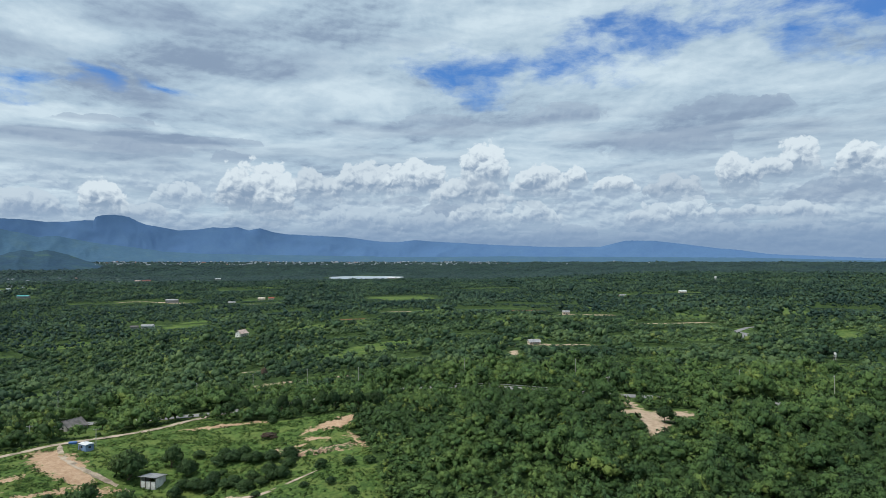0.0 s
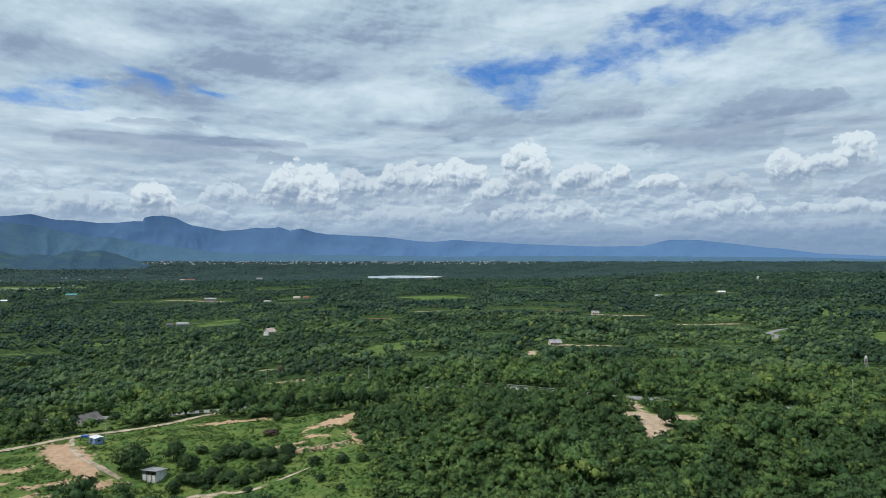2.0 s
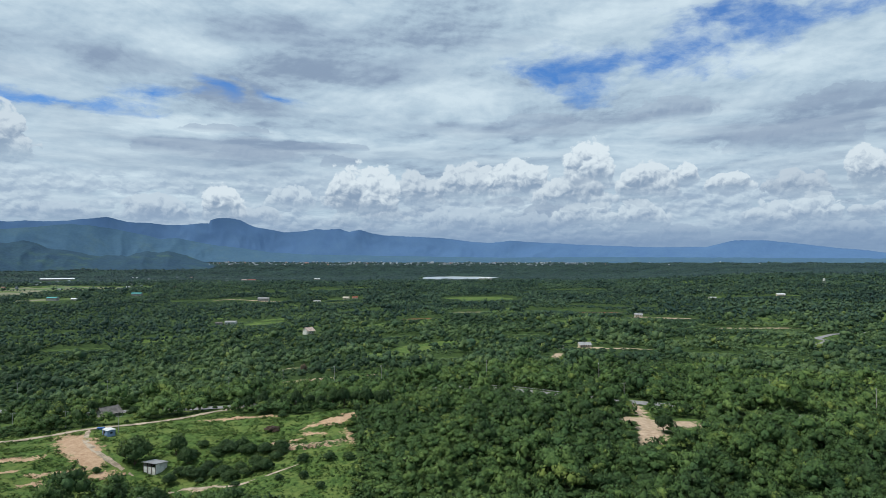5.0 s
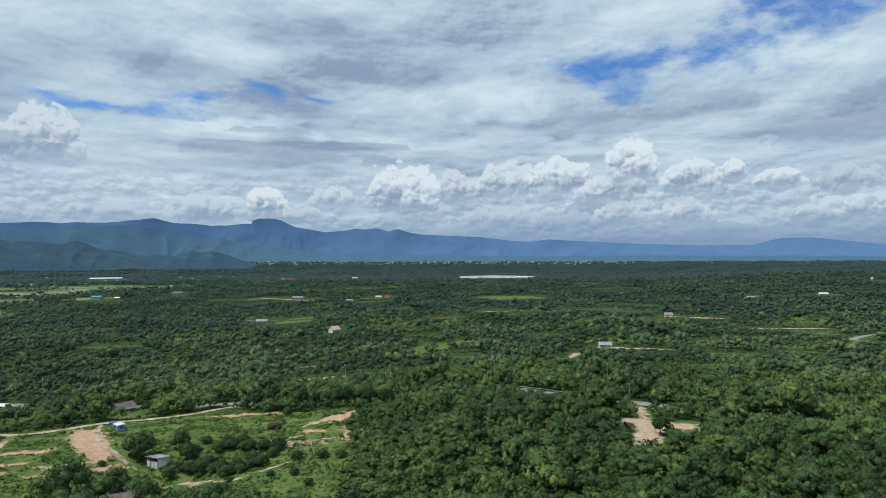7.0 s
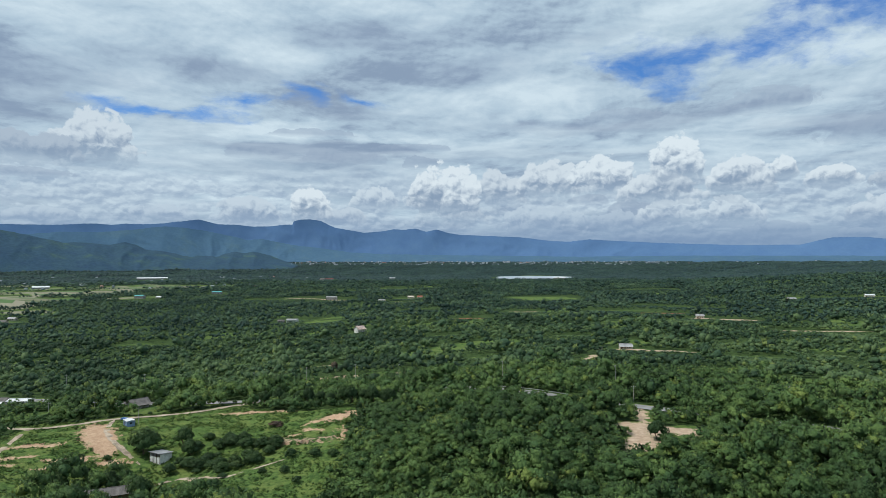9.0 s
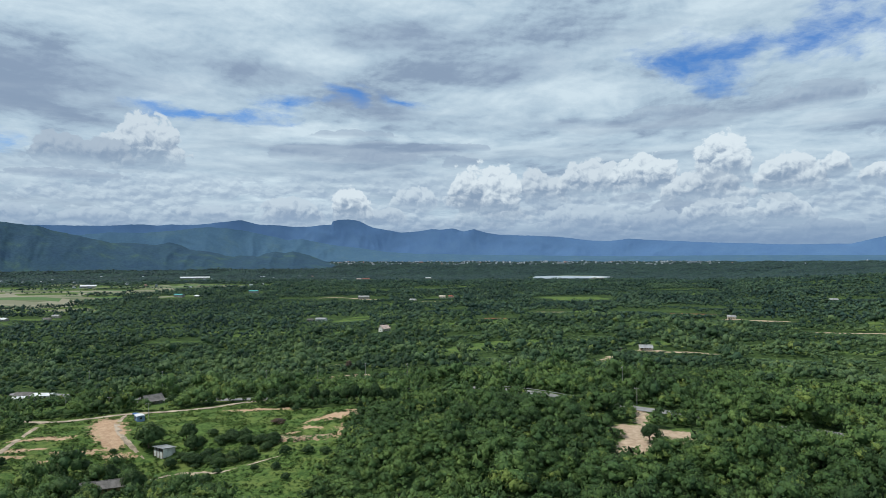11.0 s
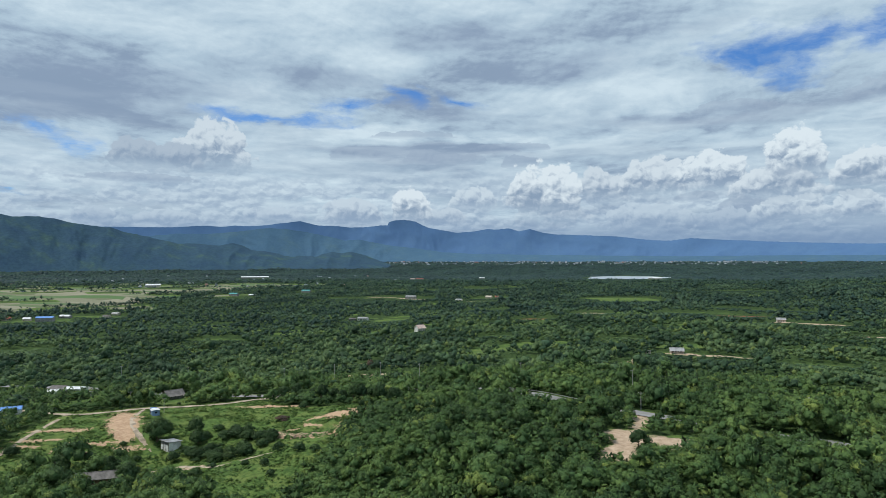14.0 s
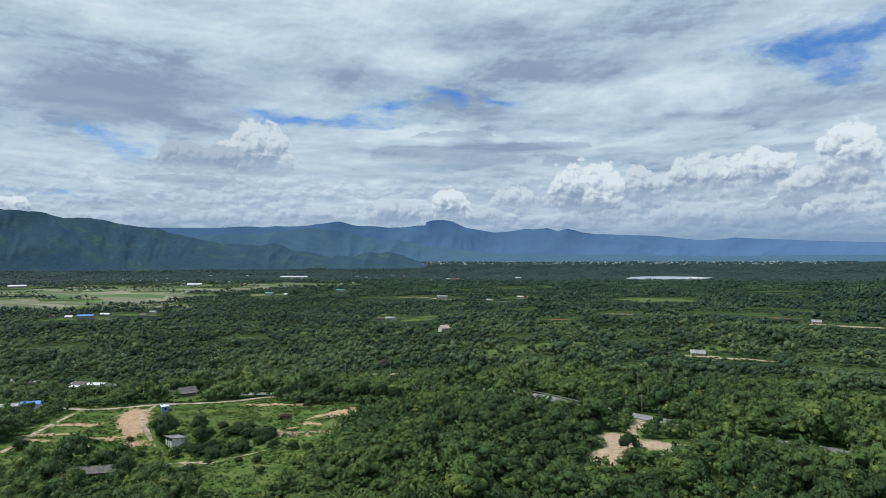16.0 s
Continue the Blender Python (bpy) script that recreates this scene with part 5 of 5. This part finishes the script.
for q in range(64):
    a = q * 6.28319 / 64
    k_ = 1 + 0.10 * math.sin(3 * a + 1) + 0.06 * math.sin(7 * a)
    rim.append(bm.verts.new((-385 + 190 * k_ * math.cos(a), 3277 + 310 * k_ * math.sin(a), -6.1)))
bm.faces.new(rim)
tagged(part("water", bm, mat), "pale grey reservoir lying flat among far woods", "water", kind="structure")

# ---- bushes, single trees ----


def wooden(seed, h, r, limbs):
    """Trunk with limbs that fork up into the crown."""
    g = random.Random(seed)
    bm = bmesh.new()
    top = Vector((g.uniform(-0.3, 0.3), g.uniform(-0.3, 0.3), h))
    rod(bm, (0, 0, -0.6), top * 0.5, r, r * 0.75, 7)
    rod(bm, top * 0.5, top, r * 0.75, r * 0.45, 6)
    for q in range(limbs):
        a = q * 6.283 / limbs + g.uniform(-0.4, 0.4)
        at = top * g.uniform(0.45, 0.95)
        tip = at + Vector((math.cos(a) * h * 0.5, math.sin(a) * h * 0.5, h * g.uniform(0.35, 0.7)))
        rod(bm, at, tip, r * 0.4, r * 0.12, 5)
    return bm


def tree_proto(seed, label, category, sprays=640, lobes=9, size=0.09, mat=LEAF, tall=0.75, trunk=True, flat_=1.0, group="", spread=0.66):
    """A tree of crown radius 1, to be scaled: trunk and crown."""
    ob = new(category.replace(" ", "_"))
    tagged(ob, label, category, group)
    v, f, tone_, bulge = crown(seed, lobes, sprays, size, spread, tall, flat_)
    mesh_object("crown", v, f, mat, ob, sort=0.5 + tone_, puff=bulge)
    if trunk:
        part("trunk", wooden(seed, 0.75, 0.055, 5), BARK, ob)
    return ob


def put_tree(proto, x, y, r, h, turn, label="", group="", sink=0.0):
    ob = copy_thing(proto, pose(x, y, float(ground_height(x, y)) - sink, 0, 0, turn) @ Matrix.Diagonal((r, r, h, 1)))
    return tagged(ob, label, "", group)


BUSHES = [(-145, 199, 4.4, 4.0), (-61, 203, 3.4, 3.2), (-57, 211, 3.6, 3.2), (-70, 235, 4.6, 3.8), (-86, 241, 5.0, 4.4), (-83, 261, 5.8, 4.0), (-75, 258, 4.6, 3.2), (-44, 242, 3.2, 3.4),
          (-26, 242, 3.2, 2.8), (-34, 242, 3.6, 3.0), (-38, 226, 2.8, 2.6), (-47, 226, 2.4, 2.0), (-29, 219, 2.4, 2.2), (-58, 240, 3.8, 2.6), (-77, 243, 4.2, 3.0), (-92, 244, 4.6, 3.8),
          (-78, 303, 3.0, 2.6), (-112, 232, 2.6, 2.2), (-128, 238, 2.4, 2.0), (-136, 226, 2.6, 1.6), (-64, 226, 2.4, 1.8)]
TREES = [(-119, 249, 8.4, 7.4, "large dark spreading tree beside a white shed"), (-106, 259, 5.6, 5.0, "dark rounded tree behind a white shed"), (-39, 297, 2.0, 3.0, "small lone tree on a sandy knoll"),
         (93, 268, 4.8, 4.2, "spreading tree alone in a sandy clearing"), (-98, 252, 4.8, 4.0, "dark rounded tree beside a white shed"), (-98, 207, 6.0, 5.6, "tall green tree beside a long house"),
         (-78, 199, 5.4, 5.2, "tall green tree beside a long house"), (-108, 195, 4.6, 4.4, "rounded tree beside a wooden hut"), (-160, 308, 4.0, 3.6, "rounded roadside tree near a farmhouse"),
         (-187, 313, 4.6, 5.0, "tall tree beside a farmhouse"), (-200, 306, 5.2, 6.0, "tall tree beside the road")]
bush = [tree_proto(700 + q, "rounded dark green bush standing in rough grass", "bush", 900, 9, 0.085, LEAF_DARK, 0.6, False, 0.9, spread=0.52) for q in range(4)]
single = [tree_proto(720 + q, "dark green broadleaf tree", "tree", 1300, 12, 0.075, LEAF_DARK, 0.8, spread=0.58) for q in range(3)]
for q, (x, y, r, h) in enumerate(BUSHES):
    put_tree(bush[q % 4], x, y, r, h, 77 * q, group="bushes on the meadow", sink=0.35 * h)
for q, (x, y, r, h, label) in enumerate(TREES):
    put_tree(single[q % 3], x, y, r, h * 1.3, 61 * q, label, sink=(0.30 if "sandy" in label else 0.45) * h)
gb = random.Random(5)
q = 0
while q < 34:
    x, y = gb.uniform(-100, -56), gb.uniform(232, 266)
    if off_line(FOOTPATH, x, y) > 5 and off_line(LANE, x, y) > 5 and math.hypot(x + 107, y - 246) > 8:
        r = gb.uniform(2.2, 5.0)
        put_tree(bush[q % 4], x, y, r, r * gb.uniform(0.7, 0.95), gb.uniform(0, 360), "dark green bush in a thicket below the shed", "thicket below the shed", 0.25 * r)
        q += 1
for q in range(22):
    s = q / 21 * (len(TRACK) - 1.01)
    (x1, y1), (x2, y2) = TRACK[int(s)], TRACK[int(s) + 1]
    x, y = x1 + (x2 - x1) * (s % 1), y1 + (y2 - y1) * (s % 1)
    d = Vector((x2 - x1, y2 - y1)).normalized()
    r = gb.uniform(1.1, 2.3)
    put_tree(bush[q % 4], x - d.y * (4 + r), y + d.x * (4 + r), r, r * gb.uniform(0.8, 1.1), gb.uniform(0, 360), "small clipped green shrub beside the gravel track", "shrubs along the track", 0.25 * r)
ROW = [(-104, 321), (-97, 323), (-91, 320), (-84, 322), (-77, 319), (-71, 321), (-64, 318), (-58, 320), (-52, 317), (-46, 319), (-40, 316), (-35, 319), (-30, 312)]
for q, (x, y) in enumerate(ROW):
    r = gb.uniform(3.4, 4.8)
    put_tree(single[q % 3], x, y, r, r * gb.uniform(1.2, 1.5), 97 * q, "tall dark tree in a row between meadow and road", "row of trees behind the meadow", 0.5)
dry = tree_proto(740, "brown withered bush with bare twigs", "bush", 420, 6, 0.12, DEAD_TWIGS, 0.5, False, 0.8)
put_tree(dry, -74, 282, 4.2, 2.4, 0, sink=0.8)
put_tree(dry, -118, 436, 3.0, 6.0, 40, "tall withered brown tree among green woods", sink=0.5)
broad = [tree_proto(800 + q, "young broadleaf tree with a rounded green crown in dense woods", "tree", 860, 9, 0.08, LEAF, 0.75 + 0.06 * (q % 3)) for q in range(8)]
gg = np.random.default_rng(77)
for k_, q in enumerate(edge_):
    put_tree(broad[int(gg.integers(0, 8))], float(near_x[q]), float(near_y[q]), float(near_s[q]), float(near_h[q]), float(gg.uniform(0, 360)), group="trees at the near edge of the woods", sink=float(0.1 * near_h[q]))
for ob in bush + single + [dry] + broad:
    for o in (*ob.children_recursive, ob):
        bpy.data.objects.remove(o)

# ---- a cut bank in the meadow ----
EARTH, n, b = material("bare_earth_and_grass", 0.95, 0.1)
where = n.node("ShaderNodeNewGeometry").outputs["Position"]
clod, turf = n.noise(where, 0.8, 6, 0.7), n.noise(where, 0.3, 6, 0.72)
soil = n.mix(n.ramp(clod, 0.3, 0.7), (0.24, 0.16, 0.11), (0.48, 0.35, 0.25))
n.put(b.inputs["Base Color"], n.mix(n.ramp(turf, 0.47, 0.54), soil, n.mix(n.ramp(clod, 0.4, 0.6), (0.04, 0.08, 0.03), (0.11, 0.17, 0.055))))
k_ = n.node("ShaderNodeBump")
k_.inputs["Strength"].default_value, k_.inputs["Distance"].default_value = 1.0, 0.3
n.put(k_.inputs["Height"], clod)
n.put(b.inputs["Normal"], k_.outputs[0])
BANK = [(-68, 262), (-61, 259.5), (-53, 256.5), (-48, 257), (-42, 258.5), (-35, 260.5)]
verts, faces = [], []
steps = 60
for q in range(steps + 1):
    s = q / steps * (len(BANK) - 1.001)
    (x1, y1), (x2, y2) = BANK[int(s)], BANK[int(s) + 1]
    x, y = x1 + (x2 - x1) * (s % 1), y1 + (y2 - y1) * (s % 1)
    rise = 1.7 * math.sin(math.pi * q / steps) ** 0.5 * (0.75 + 0.25 * math.sin(q * 0.9) * math.sin(q * 0.37 + 1))
    jut = 0.5 * math.sin(q * 0.7) + 0.3 * math.sin(q * 1.9 + 1)
    for d, k_ in ((-0.6, -0.3), (0.0, 0.0), (0.35, 0.45), (0.75, 0.85), (1.4, 1.0), (4.0, 0.75), (8.0, -0.15)):
        px, py = x, y + jut + d
        verts.append((px, py, float(ground_height(px, py)) + rise * k_ + (0.08 * math.sin(q * 2.7 + d * 5) if 0 < d < 2 else 0)))
for q in range(steps):
    for k_ in range(6):
        faces.append((q * 7 + k_, (q + 1) * 7 + k_, (q + 1) * 7 + k_ + 1, q * 7 + k_ + 1))
tagged(mesh_object("earth_bank", verts, faces, EARTH), "crumbling bank of bare red earth in the meadow", "earth bank", kind="structure")

# ---- rough growth on the meadow ----
g = np.random.default_rng(88)
x, y = g.uniform(-205, 0, 32000), g.uniform(172, 325, 32000)
keep = inside(MEADOW, x, y) & (off_line(LANE, x, y) > 2.6) & (off_line(TRACK, x, y) > 2.8) & (off_line(SIDE_LANE, x, y) > 2.2) & (off_line(FOOTPATH, x, y) > 1.8)
keep &= ~in_ellipses(SOIL, x, y, 0.9) & (wave(x, y, 18, 71) + 0.6 * wave(x, y, 7, 72) > g.uniform(-0.9, 0.9, len(x)))
x, y = x[keep][:8000], y[keep][:8000]
WEED = leaves("weeds", (0.055, 0.110, 0.028), (0.095, 0.170, 0.042), (0.155, 0.230, 0.060), (0.16, 0.18, 0.06))
clumps = [far_crown(900 + q, 1, 13, 0.36) for q in range(6)]
s = 0.35 + 1.5 * g.beta(1.1, 4.8, len(x))
tagged(plant("weeds", clumps, x, y, s, s * g.uniform(0.35, 0.75, len(x)), WEED, g, 0.5), "tall green weeds and low scrub over the meadow", "weeds", kind="stuff")

# ---- the town and scattered roofs far off ----
g = np.random.default_rng(99)
vs, fs = [], []


def far_block(x, y, L, W, h, turn):
    z = float(ground_height(x, y))
    c, s = math.cos(turn), math.sin(turn)
    o = len(vs)
    for u, v, k_ in ((-L, -W, -2), (L, -W, -2), (L, W, -2), (-L, W, -2), (-L, -W, h), (L, -W, h), (L, W, h), (-L, W, h), (-L, 0, h * 1.35), (L, 0, h * 1.35)):
        vs.append((x + (u * c - v * s) / 2, y + (u * s + v * c) / 2, z + k_))
    fs.extend([(o, o + 1, o + 5), (o, o + 5, o + 4), (o + 2, o + 3, o + 7), (o + 2, o + 7, o + 6), (o + 1, o + 2, o + 6), (o + 1, o + 6, o + 5), (o + 3, o, o + 4), (o + 3, o + 4, o + 7),
               (o + 4, o + 5, o + 9), (o + 4, o + 9, o + 8), (o + 6, o + 7, o + 8), (o + 6, o + 8, o + 9), (o + 5, o + 6, o + 9), (o + 7, o + 4, o + 8)])


for _ in range(330):
    a, r = radians(g.uniform(-31, 4) if g.uniform() < 0.92 else g.uniform(-50, 25)), g.uniform(4090, 4345)
    far_block(CX + r * math.sin(a), CY + r * math.cos(a), g.uniform(4, 11) * (2.6 if g.uniform() > 0.94 else 1), g.uniform(5, 9), g.uniform(2.5, 6), g.uniform(-0.3, 0.3))
for _ in range(48):
    a, r = radians(g.uniform(-62, -26)), g.uniform(2100, 3700)
    far_block(CX + r * math.sin(a), CY + r * math.cos(a), g.uniform(6, 13), g.uniform(5, 8), g.uniform(3, 5), g.uniform(-0.4, 0.4))
mat, n, b = material("far_roofs_and_walls", 0.7, 0.3)
f = n.node("ShaderNodeNewGeometry").outputs["Random Per Island"]
col = n.mix(n.ramp(f, 0.55, 0.6), (0.34, 0.37, 0.41), (0.15, 0.18, 0.21))
n.put(b.inputs["Base Color"], n.mix(n.ramp(f, 0.93, 0.95), col, (0.32, 0.19, 0.16)))
tagged(mesh_object("distant_town", vs, fs, mat), "distant town of pale low buildings below the mountains", "town", kind="stuff")
